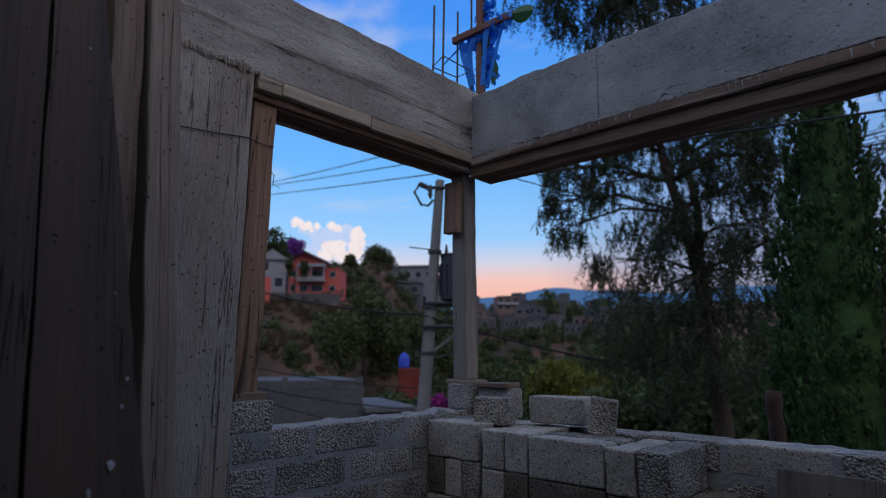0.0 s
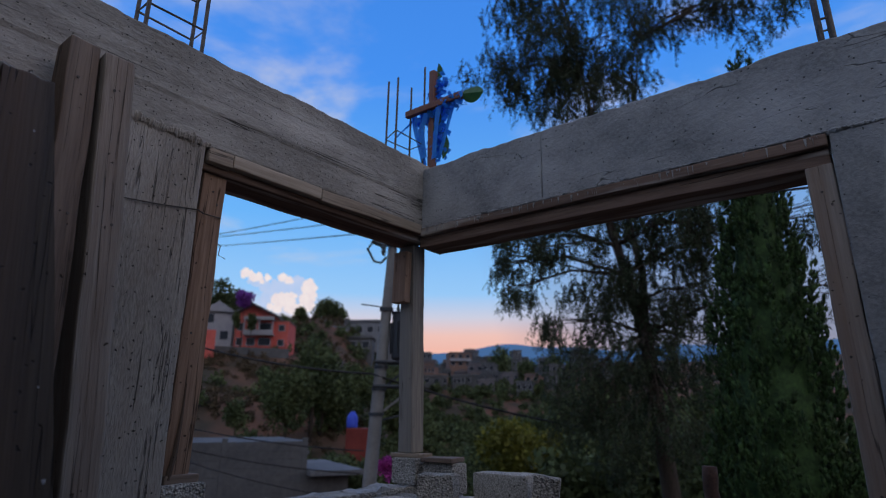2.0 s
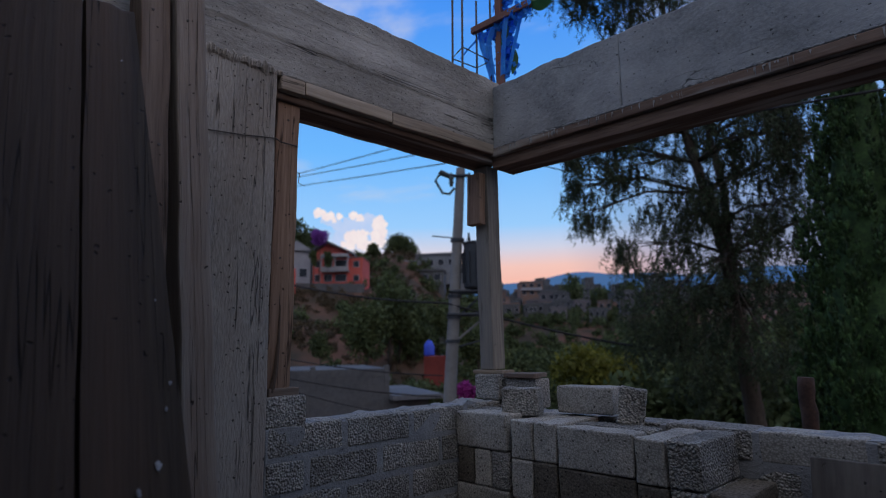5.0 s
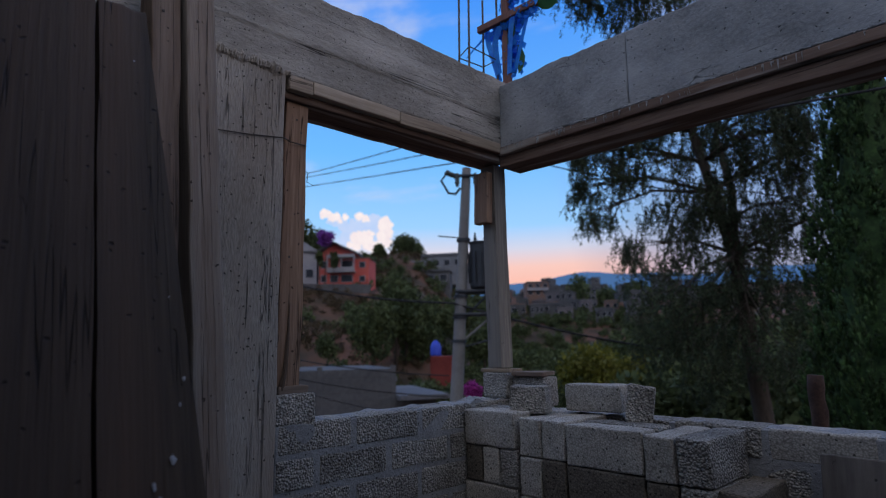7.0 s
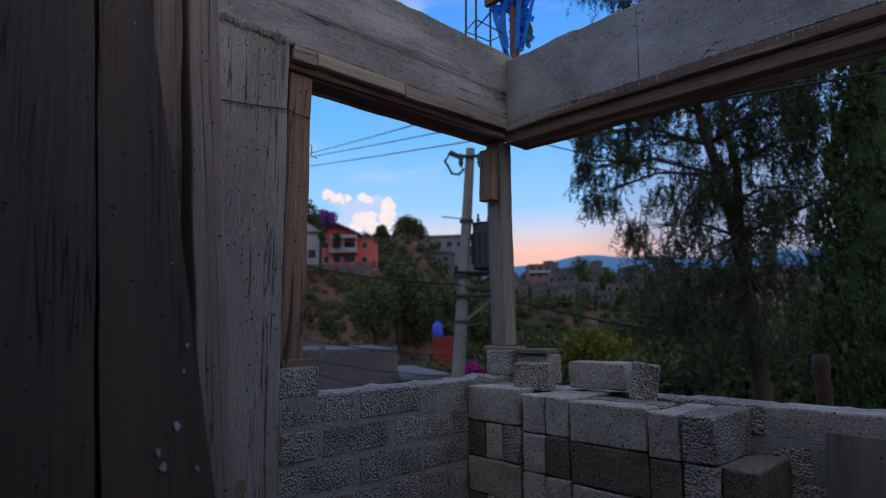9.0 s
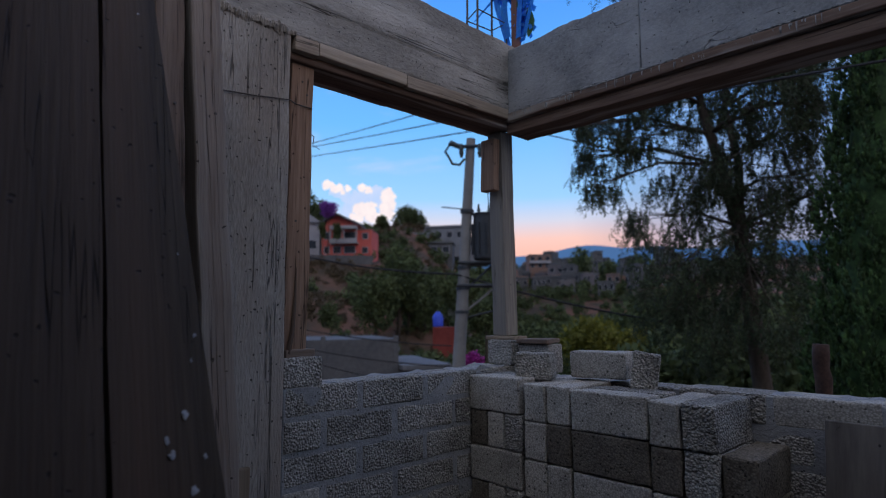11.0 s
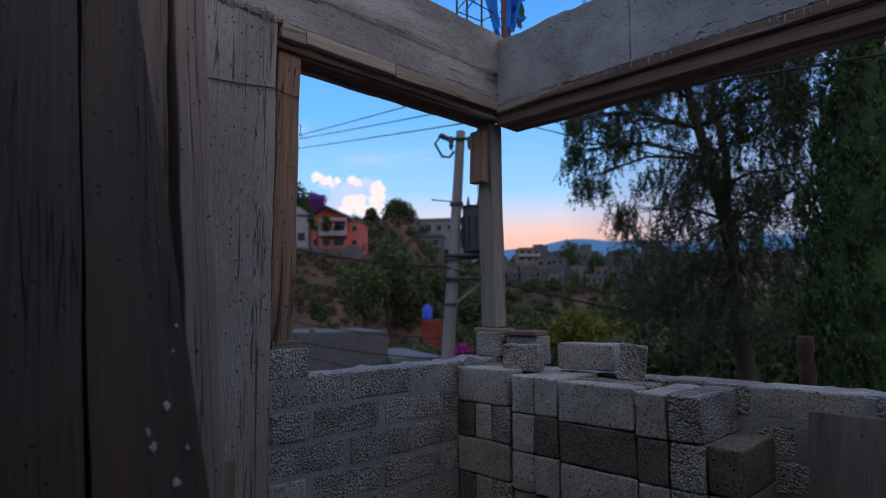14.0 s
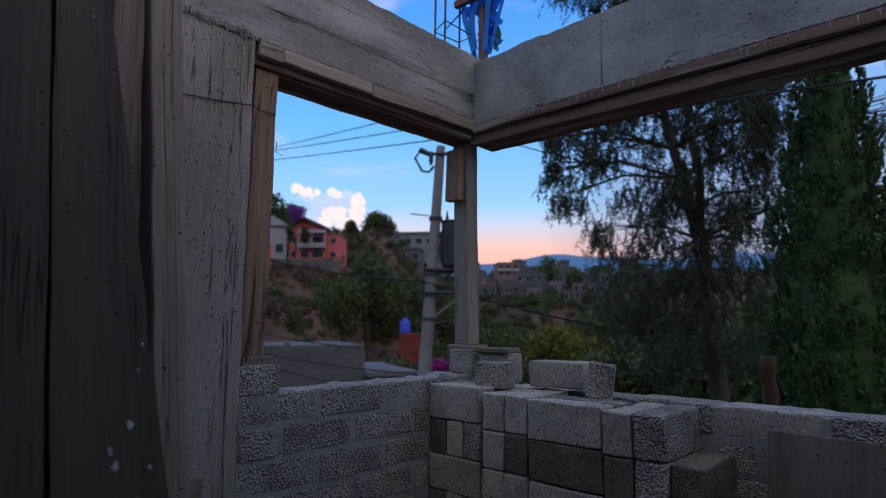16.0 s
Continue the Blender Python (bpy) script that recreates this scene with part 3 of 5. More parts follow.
for nm, x0, x1, y0, y1 in (("wall_north_solid", 1.77, RX + 0.14, 0.0, 0.135), ("wall_east", RX, RX + 0.135, RY, 0.0), ("wall_south", 0.0, RX, RY - 0.135, RY)):
    tagged(part(nm, block(x0, x1, y0, y1, 0, 2.03 if "north" in nm else 2.07, (6, 6, 6), 0.005, 0.003), M_MORTAR), "plain grey rendered block wall", "wall", kind="structure")

# unseen slab added over the back of the room to darken planks and beam
tagged(part("ceiling", block(-0.14, RX + 0.14, RY - 0.14, -1.80, 2.41, 2.52, (6, 4, 1), 0.006, 0.003), M_BEAM), "unseen grey concrete slab added to shade the back of the room", "ceiling", kind="structure")

# base of the house down to the slope
tagged(part("foundation", block(-0.2, RX + 0.2, RY - 0.2, 0.2, -3.4, -0.25, (4, 4, 4), 0.01), M_WALL_GREY), "grey block footing wall of the house", "wall", kind="structure")


# mortar crumbs and thick bed left along the wall heads
def mortar_bed(name, x0, x1, y0, y1, z, seed, n=(50, 8, 1), h=0.012):
    bm = block(x0, x1, y0, y1, z - 0.01, z + h, n, 0.004, 0.0, 8, seed)
    for v in bm.verts:
        if v.co.z > z:
            v.co.z = z - 0.004 + h * 1.5 * max(0.0, noise.fractal(Vector((v.co.x * 14, v.co.y * 14, seed)), 1.0, 2.0, 3) + 0.45)
    return tagged(part(name, bm, M_MORTAR), "crumbled mortar bed on top of the wall", "mortar", kind="structure")


mortar_bed("mortar_west", -0.128, -0.012, -0.86, 0.0, 1.004, 2.0, (10, 50, 1), 0.008)
mortar_bed("mortar_north", 0.0, 1.51, 0.012, 0.128, 0.972, 6.0, (60, 10, 1), 0.006)
mortar_bed("mortar_corner", -0.125, -0.005, -0.30, -0.02, 1.006, 11.0, (16, 36, 1), 0.013)


def ragged_strip(name, label, p, q, out, h, thick, mat, seed, n=70):
    """A crumbly ridge of cement from p to q that stands out from a face."""
    p, q, out = Vector(p), Vector(q), Vector(out)
    along = (q - p)
    up = Vector((0, 0, 1))
    bm = bmesh.new()
    rows = []
    for i in range(n + 1):
        t = i / n
        o = p + along * t
        s = t * along.length
        a = noise.noise(Vector((s * 22, seed, 0))) + 0.7 * noise.noise(Vector((s * 90, seed, 2)))
        b = noise.noise(Vector((s * 26, seed, 4))) + 0.7 * noise.noise(Vector((s * 100, seed, 6)))
        c = max(0.05, 0.5 + 0.9 * noise.noise(Vector((s * 60, seed, 9))) + 0.6 * noise.noise(Vector((s * 170, seed, 3))))
        rows.append([bm.verts.new(o + up * (h * (0.5 + 0.5 * a)) - out * 0.004), bm.verts.new(o + up * h * 0.2 * a + out * thick * c),
                     bm.verts.new(o - up * h * 0.3 + out * thick * c * 0.7), bm.verts.new(o - up * (h * (0.6 + 0.5 * b)) - out * 0.004)])
    for r0, r1 in zip(rows, rows[1:]):
        for k in range(3):
            bm.faces.new((r0[k], r0[k + 1], r1[k + 1], r1[k]))
    bm.normal_update()
    return tagged(part(name, bm, mat), label, "cement ridge", kind="structure")


ragged_strip("seam_column", "crumbly cement seam between column and beam", (0, -1.262, 2.096), (0, -1.0, 2.086), (1, 0, 0), 0.036, 0.018, M_COLUMN, 3.0, 220)
ragged_strip("seam_north", "crumbly cement lip along the bottom of the beam", (0.0, -0.001, 2.072), (1.60, -0.001, 2.034), (0, -1, 0), 0.010, 0.008, M_BEAM, 7.0, 700)
ragged_strip("seam_column_north", "crumbly cement seam between column and beam", (1.515, 0, 2.036), (1.77, 0, 2.03), (0, -1, 0), 0.016, 0.008, M_BEAM, 5.0, 160)
ragged_strip("seam_wall", "crumbly cement seam above the block wall", (0, -2.2, 2.085), (0, -1.262, 2.085), (1, 0, 0), 0.03, 0.012, M_MORTAR, 9.0, 400)

# ---- formwork boards under the beams ----
def board(name, foot, head, facing, width, thick, mat, label, category="board", group="", wob=0.004, seed=0.0, seg=24, parent=None, r=0.004):
    ln = (Vector(head) - Vector(foot)).length
    ob = part(name, rbox(thick, width, ln, (2, 5, seg), r, wob, 5, seed, 0.0012), mat, parent, m=lean(foot, head, facing))
    if parent is None:
        tagged(ob, label, category, group)
    return ob


form_w = thing("beam_formwork", "weathered wooden form boards under the concrete beam", "formwork", "formwork")
board("side_strip", (-0.011, -1.003, 2.057), (-0.010, -0.92, 2.058), (1, 0, 0), 0.048, 0.036, M_WOOD_STRIP, "", parent=form_w, wob=0.0018, seed=1, seg=4)
board("side_strip", (-0.012, -0.917, 2.060), (-0.011, -0.56, 2.061), (1, 0, 0), 0.044, 0.036, M_WOOD_STRIP, "", parent=form_w, wob=0.0018, seed=21, seg=10)
board("side_strip", (-0.013, -0.556, 2.058), (-0.012, 0.0, 2.064), (1, 0, 0), 0.046, 0.036, M_WOOD_STRIP, "", parent=form_w, wob=0.0018, seed=22, seg=14)
board("soffit_board", (-0.09, -1.01, 2.024), (-0.09, 0.06, 2.03), (1, 0, 0), 0.028, 0.14, M_FORM, "", parent=form_w, seed=2, wob=0.003)
form_n = thing("beam_formwork", "brown wooden form boards under the concrete beam, stained with cement", "formwork", "formwork")
board("side_strip", (0.0, 0.01, 2.052), (1.515, 0.01, 2.012), (0, -1, 0), 0.036, 0.03, M_FORM, "", parent=form_n, seed=3, wob=0.003, seg=50)
board("soffit_board", (-0.02, 0.085, 2.012), (1.515, 0.085, 1.968), (0, -1, 0), 0.05, 0.14, M_FORM, "", parent=form_n, seed=4, wob=0.003)

def cement_drips(parent):
    rng = random.Random(31)
    bm = bmesh.new()
    for _ in range(60):
        x = rng.uniform(0.03, 1.5)
        w, ln = rng.uniform(0.001, 0.004), rng.uniform(0.008, 0.034)
        z = 2.066 - 0.0262 * x
        y = -0.006
        v = [bm.verts.new(p) for p in ((x - w, y, z), (x + w, y, z), (x + w * 0.5, y - 0.003, z - ln * 0.7), (x, y - 0.001, z - ln), (x - w * 0.6, y - 0.003, z - ln * 0.6))]
        bm.faces.new(v[::-1])
    tagged(part("cement_drip", bm, M_MORTAR, parent, "grey dried cement drips"), kind="stuff")


cement_drips(form_n)

# corner post with its cleat, wooden shims and pedestal block
post = thing("corner_post", "weathered square wooden post propping the beam corner", "post")
board("timber", (-0.088, 0.052, 1.129), (-0.095, 0.052, 2.012), (1, 0, 0), 0.076, 0.076, M_WOOD_POST, "", parent=post, seed=5, wob=0.004)
board("cleat", (-0.10, -0.012, 1.745), (-0.10, -0.008, 1.975), (0, -1, 0), 0.078, 0.036, M_WOOD_JAMB, "", parent=post, seed=6)

# jamb timbers
board("jamb_timber", (-0.062, -0.961, 1.092), (-0.062, -0.951, 2.012), (1, 0, 0), 0.078, 0.05, M_WOOD_JAMB, "split brown wooden jamb board beside the column", "timber", "jambs", seed=7, wob=0.005)
board("jamb_timber", (1.484, 0.05, 0.985), (1.484, 0.05, 1.945), (0, -1, 0), 0.066, 0.08, M_WOOD_GREY, "grey wooden jamb board beside the column", "timber", "jambs", seed=8, wob=0.004)
board("wedge", (-0.06, -0.995, 1.098), (-0.06, -0.895, 1.098), (0, 0, 1), 0.07, 0.03, M_WOOD_BROWN, "small brown wooden wedge under the jamb board", "wedge", seed=9, seg=4)

jamb_split = tube([(-0.030, -0.985, 1.10), (-0.031, -0.972, 1.17), (-0.032, -0.966, 1.25), (-0.033, -0.962, 1.36)], [0.008, 0.007, 0.005, 0.0008], 6)
tagged(part("wood_splinter", jamb_split, M_WOOD_BROWN), "dark torn splinter at the foot of the split jamb board", "splinter")

# tie wire round the column and loose wire ends
tagged(part("tie_wire", tube([(0.004, -1.255, 1.838), (0.0035, -1.13, 1.85), (0.004, -1.015, 1.866), (-0.02, -0.985, 1.868), (-0.032, -0.92, 1.872)], 0.0022, 5), M_STEEL), "rusty tie wire round the concrete column", "wire")
tagged(part("tie_wire", tube([(-0.06, -0.912, 1.80), (-0.055, -0.898, 1.79), (-0.058, -0.90, 1.76), (-0.05, -0.88, 1.75)], 0.0015, 5), M_STEEL), "bent loose wire end on the jamb board", "wire")
tagged(part("nail", tube([(1.44, 0.02, 1.72), (1.452, 0.02, 1.735), (1.446, 0.015, 1.70)], 0.002, 5), M_STEEL), "bent nail in the jamb board", "nail")

# leaning timbers and planks by the column
board("prop_timber", (0.275, -1.247, 0.0), (0.082, -1.336, 2.16), (1, 0.04, 0), 0.077, 0.11, M_WOOD_GREY, "grey knotty timber leaning against the beam", "timber", "leaning timbers", seed=10, wob=0.0035, seg=40, r=0.007)
board("prop_timber", (0.36, -1.405, 0.0), (0.088, -1.416, 2.17), (1, 0.12, 0), 0.072, 0.07, M_WOOD_BROWN, "brown squared timber leaning against the beam", "timber", "leaning timbers", seed=11, wob=0.004, seg=40)


def knot(parent, x, y, z, r):
    bm = bmesh.new()
    bmesh.ops.create_uvsphere(bm, u_segments=12, v_segments=6, radius=r)
    for v in bm.verts:
        v.co = Vector((v.co.x * 0.22, v.co.y, v.co.z * 1.25)) + noise.noise_vector(v.co * 60) * r * 0.12
    part("knot", bm, M_WOOD_BROWN, parent, "dark oval knot", pose(x, y, z))


def nail(parent, x, y, z):
    part("nail", tube([(x - 0.004, y, z), (x + 0.006, y, z), (x + 0.0062, y, z), (x + 0.0075, y, z)], [0.0015, 0.0015, 0.0038, 0.0034], 8), M_STEEL, parent, "rusty nail head")


for ob in list(scene.objects):
    if ob.name.startswith("prop_timber"):
        hx = max(v.co.x for v in ob.data.vertices) - 0.006
        for ky, kz, kr in ((0.004, 0.876, 0.016), (-0.012, 0.15, 0.02), (0.01, -0.55, 0.015)):
            knot(ob, hx - 0.003, ky, kz, kr)
        nail(ob, hx, -0.01, 0.98)
        nail(ob, hx, 0.012, 0.62)
    if ob.name.startswith("jamb_timber"):
        hx = max(v.co.x for v in ob.data.vertices) - 0.005
        for kz in (0.40, 0.36, -0.05, -0.38):
            nail(ob, hx, 0.014 * math.sin(kz * 40), kz)

board("form_board", (0.012, -1.142, 0.0), (0.012, -1.142, 0.812), (1, 0, 0), 0.055, 0.02, M_WOOD_TAN, "short tan form board standing against the column", "board", seed=23, seg=12)


def plank_point(z, y):
    return Vector((0.60 + (1.171 - z) * 0.33, y, z))


def plank(label, left, right, seed):
    """A leaning plank from the floor up; left and right: the y of its edges at the foot and at the head."""
    z1 = 1.896
    bm = rbox(0.038, 1.0, 1.0, (2, 8, 40), 0.004)
    out = Vector((1, 0, 0.33)).normalized()
    for v in bm.verts:
        t = v.co.z + 0.5
        l, r = left[0] + (left[1] - left[0]) * t, right[0] + (right[1] - right[0]) * t
        y = l + (r - l) * (v.co.y + 0.5)
        wob = noise.noise(Vector((seed, y * 4, t * 6))) * 0.003
        edge = noise.noise(Vector((seed * 3, t * 9, v.co.y))) * 0.003 + noise.noise(Vector((seed, t * 30, v.co.y))) * 0.001
        v.co = plank_point(z1 * t, y + edge) + out * (v.co.x + wob) - Vector((0, 0, 0.0))
        if t > 0.97:
            v.co.z += noise.noise(Vector((y * 40, seed, 0))) * 0.008
        v.co.z = max(0.0, v.co.z)
    ob = part("plank", bm, M_WOOD_DARK)
    return tagged(ob, label, "plank", "leaning planks")


plank("dark stained plank with lime splashes leaning against the wall", (-1.602, -1.602), (-1.392, -1.517), 2.0)
plank("wide dark stained plank leaning against the wall", (-1.85, -1.87), (-1.606, -1.606), 5.0)
srng = random.Random(8)
for z, y, s in ((1.17, -1.483, 0.006), (1.132, -1.491, 0.005), (1.057, -1.506, 0.009), (1.025, -1.532, 0.008), (1.005, -1.526, 0.010), (0.997, -1.48, 0.006), (0.955, -1.499, 0.010), (1.76, -1.543, 0.004), (1.30, -1.50, 0.003), (0.90, -1.51, 0.008)):
    bm = bmesh.new()
    ring = [bm.verts.new((0, 0.62 * s * srng.uniform(0.4, 1.3) * math.cos(k * 0.7), 0.75 * s * srng.uniform(0.4, 1.3) * math.sin(k * 0.7))) for k in range(9)]
    mid = bm.verts.new((0.0015, 0, 0))
    for k in range(9):
        bm.faces.new((ring[k], ring[(k + 1) % 9], mid))
    p = plank_point(z, y) + Vector((1, 0, 0.33)).normalized() * 0.0225
    tagged(part("lime_splash", bm, M_PAINTSPOT, None, m=pose(p.x, p.y, p.z, 0, -18.3, 0)), "small white lime splash on the plank", "splash", "lime splashes")


# ---- stacked blocks in the corner ----
def loose(kind, x0, x1, y0, y1, z0, z1, k=0, label="", turn=(0, 0, 0), group="stacked blocks"):
    me = block_mesh(kind, x1 - x0, y1 - y0, z1 - z0, k, (9, 6, 5), 0.0016)
    ob = new("concrete_block", me)
    ob.matrix_basis = pose((x0 + x1) / 2, (y0 + y1) / 2, (z0 + z1) / 2, *turn)
    names = {"coarse": "coarse grey concrete block", "fine": "smooth-faced grey concrete block", "brown": "brownish damp concrete block"}
    return tagged(ob, label or names[kind] + " in the stack against the wall", "block", group)


FY = -0.262
top_z = (0.992, 0.978, 0.978, 0.972, 0.964, 0.966)
PITCH = 0.1245
srng = random.Random(11)


def stack():
    g = 0.0035
    rows = 7
    for row in range(rows):
        zt = [z - PITCH * row for z in top_z]
        lo = PITCH - 0.003
        dark = row in (1, 3)
        # column against the west wall: a stretcher, or three ends
        if row % 2 == 0:
            loose("fine", 0.004, 0.243, FY, FY + 0.092, zt[0] - lo, zt[0], row)
            loose("coarse", 0.004, 0.243, FY + 0.097, FY + 0.19, zt[0] - lo, zt[0], row + 1)
        else:
            for i, kd in enumerate(("brown", "fine", "coarse")):
                loose(kd, 0.008 + i * 0.082, 0.086 + i * 0.082, FY, -0.004, zt[0] - lo, zt[0], row)
        # two ends
        loose("fine", 0.262 + srng.uniform(-g, g), 0.35, FY + srng.uniform(-0.004, 0.006), -0.004, zt[1] - lo, zt[1], row)
        loose("brown" if dark else "fine", 0.354, 0.444, FY + srng.uniform(-0.004, 0.006), -0.004, zt[2] - lo, zt[2], row + 1)
        # stretcher pair
        loose("brown" if dark else "fine", 0.452, 0.708, FY, FY + 0.092, zt[3] - lo, zt[3], row)
        loose("coarse", 0.452, 0.708, FY + 0.1, FY + 0.192, zt[3] - lo, zt[3], row)
        # ends on the right
        loose("brown" if dark else "fine", 0.712, 0.80, FY + srng.uniform(-0.004, 0.004), -0.004, zt[4] - lo, zt[4], row)
        loose("coarse", 0.806, 0.897, FY + srng.uniform(-0.004, 0.004), -0.004, zt[5] - lo, zt[5], row)
        if row > 0:
            loose("brown" if row < 3 else "coarse", 0.902, 0.988, FY + 0.012, -0.004, zt[5] - lo + 0.004, zt[5] + 0.002, row)


stack()
on_top = "blocks lying on the stack"
loose("coarse", -0.125, 0.005, -0.02, 0.118, 1.012, 1.112, 4, "rough concrete block under the corner post", group="pedestal")
loose("coarse", 0.012, 0.170, 0.01, 0.1, 0.985, 1.097, 5, "rough concrete block beside the corner post", group="pedestal")
board("shim", (-0.155, 0.04, 1.121), (0.0, 0.05, 1.121), (0, 0, 1), 0.09, 0.016, M_WOOD_TAN, "thin wooden shim under the post", "shim", "shims", seed=14, seg=4)
board("shim", (0.015, 0.04, 1.107), (0.17, 0.04, 1.109), (0, 0, 1), 0.085, 0.018, M_WOOD_BROWN, "thin wooden shim on a block", "shim", "shims", seed=15, seg=4)
loose("coarse", 0.150, 0.282, -0.178, -0.087, 0.981, 1.076, 2, "short rough concrete block lying on the stack", (0, 0, 24), on_top)
loose("fine", 0.302, 0.512, -0.04, 0.055, 0.988, 1.08, 3, "concrete block lying on its side on the stack", (0, 0, 6), on_top)
loose("coarse", 0.548, 0.634, -0.075, 0.0, 0.966, 1.084, 6, "tilted concrete block leaning on its neighbour", (0, 8, 26), on_top)
loose("coarse", -0.137, -0.002, -1.012, -0.883, 1.004, 1.09, 7, "rough concrete block under the jamb board", group="pedestal")

# board leaning against the north wall
board("plywood_board", (1.30, -0.20, 0.0), (1.32, -0.045, 0.925), (0, -1, 0.15), 0.46, 0.022, M_PLY, "weathered grey board leaning against the low wall", "board", seed=16, seg=20)

# stump of a rusty pipe outside the wall
st = tube([(0.955, 0.52, -2.6), (0.955, 0.50, 0.4)] + [(0.954 + 0.003 * math.sin(i * 2.1), 0.495, 0.7 + i * 0.04) for i in range(11)], [0.025, 0.025] + [0.0255 + 0.0012 * math.sin(i * 3.7) for i in range(11)], 14)
tagged(part("rusty_pipe_post", st, M_RUST, smooth=True), "short rusty pipe post outside the wall", "post")


# ---- starter bars on the columns ----
def bar_cage(name, label, pts, z0, z1, r, rings, lean_by=(0, 0)):
    cage = thing(name, label, "reinforcement", "starter bars")
    for i, (x, y, extra) in enumerate(pts):
        part("bar", tube([(x, y, z0), (x + lean_by[0] * 0.5, y + lean_by[1] * 0.5, (z0 + z1) / 2), (x + lean_by[0], y + lean_by[1], z1 + extra)], r, 7), M_STEEL, cage)
    for z, dz in rings:
        loop = [Vector((x, y, z + dz * i)) for i, (x, y, _) in enumerate(pts)]
        loop.append(loop[0] + Vector((0, 0, dz)))
        part("stirrup", tube(loop, r * 0.6, 5), M_STEEL, cage)
    return cage


bar_cage("starter_bars", "rusty steel starter bars tied with stirrups", ((-0.03, -1.235, 0), (-0.03, -1.055, 0.02), (-0.115, -1.055, 0.05), (-0.115, -1.235, 0)), 2.36, 3.3, 0.0065, ((2.49, 0.004), (2.66, -0.004), (2.84, 0.0), (3.05, 0.003)))
bar_cage("starter_bars", "thin steel starter bars tied with a stirrup", ((-0.05, -0.128, 0), (-0.045, 0.055, 0.15), (-0.125, 0.045, 0.06), (-0.13, -0.11, 0.02)), 2.36, 2.80, 0.005, ((2.525, -0.006), (2.40, 0.0)), (0.0, 0.01))
bar_cage("starter_bars", "steel starter bars above the column", ((1.553, 0.05, 0), (1.545, 0.12, 0.0), (1.575, 0.125, 0), (1.582, 0.055, 0.02)), 2.28, 3.1, 0.0065, ((2.42, 0.0), (2.6, 0.0), (2.8, 0.0)))


# ---- cross with blue ribbons on the corner ----
def build_cross():
    c = thing("wooden_cross", "wooden builder's cross wrapped in blue foil flowers and green leaves", "cross")
    part("upright", rbox(0.032, 0.032, 0.56, (2, 2, 8), 0.003, 0.002, 6, 1), M_CROSS, c, m=pose(0.0, 0.075, 2.63, 0, 1, 0))
    part("crossbar", rbox(0.335, 0.024, 0.032, (8, 2, 2), 0.003, 0.002, 6, 2), M_CROSS, c, m=pose(0.03, 0.048, 2.700, 0, -0.5, 4))
    prng = random.Random(5)
    # ruffled foil along the arms
    verts, faces = [], []

    def ruffle(p, q, n, spread, size):
        p, q = Vector(p), Vector(q)
        for i in range(n):
            o = p.lerp(q, prng.random()) + Vector((prng.gauss(0, spread), prng.gauss(0, spread * 0.5) + 0.025, prng.gauss(0, spread)))
            a = Vector((prng.gauss(0, 1), prng.gauss(0, 1), prng.gauss(0, 1))).normalized() * size * prng.uniform(0.6, 1.3)
            b = a.orthogonal().normalized() * size * prng.uniform(0.5, 1.0)
            k = len(verts)
            verts.extend([o - a, o + b + Vector((0, 0, size * 0.3)), o + a, o - b])
            faces.append((k, k + 1, k + 2, k + 3))
    ruffle((0.012, 0.07, 2.45), (0.02, 0.07, 2.86), 480, 0.022, 0.017)
    ruffle((-0.07, 0.05, 2.665), (0.16, 0.035, 2.69), 420, 0.020, 0.016)
    tagged(part("foil_ruffle", raw_mesh("foil_ruffle", verts, faces, M_BLUE), None, c, "crumpled bright blue foil"), kind="stuff")

    def ribbon(pts, w):
        v, f = [], []
        for i, p in enumerate(pts):
            p = Vector(p)
            v += [p + Vector((-w, 0.004 * math.sin(i), 0)), p + Vector((0, -0.006, 0)), p + Vector((w, 0.004 * math.cos(i), 0))]
            if i:
                k = 3 * i
                f += [(k - 3, k - 2, k + 1, k), (k - 2, k - 1, k + 2, k + 1)]
        part("ribbon", raw_mesh("ribbon", v, f, M_BLUE), None, c, "blue foil ribbon")
    ribbon([(0.16, 0.06, 2.72), (0.13, 0.06, 2.66), (0.10, 0.065, 2.58), (0.07, 0.07, 2.50), (0.045, 0.07, 2.43)], 0.014)
    ribbon([(-0.11, 0.06, 2.70), (-0.10, 0.06, 2.62), (-0.075, 0.06, 2.54), (-0.05, 0.06, 2.46), (-0.04, 0.065, 2.41)], 0.016)
    ribbon([(-0.10, 0.06, 2.68), (-0.15, 0.06, 2.655), (-0.19, 0.05, 2.625), (-0.235, 0.05, 2.60)], 0.012)

    def leaf(tip, root, width, sag_y=0.02):
        tip, root = Vector(tip), Vector(root)
        axis = tip - root
        side = axis.cross(Vector((0, 1, 0))).normalized() * width
        v, f = [], []
        n = 7
        for i in range(n + 1):
            t = i / n
            w = math.sin(math.pi * min(1, t * 0.92 + 0.06)) ** 0.8
            o = root + axis * t
            v += [o - side * w + Vector((0, sag_y * w, 0)), o, o + side * w + Vector((0, sag_y * w, 0))]
            if i:
                k = 3 * i
                f += [(k - 3, k - 2, k + 1, k), (k - 2, k - 1, k + 2, k + 1)]
        part("leaf", raw_mesh("leaf", v, f, M_SILKLEAF), None, c, "green artificial leaf")
    ribbon([(-0.02, 0.045, 2.67), (-0.05, 0.045, 2.60), (-0.045, 0.05, 2.52), (-0.03, 0.05, 2.44)], 0.02)
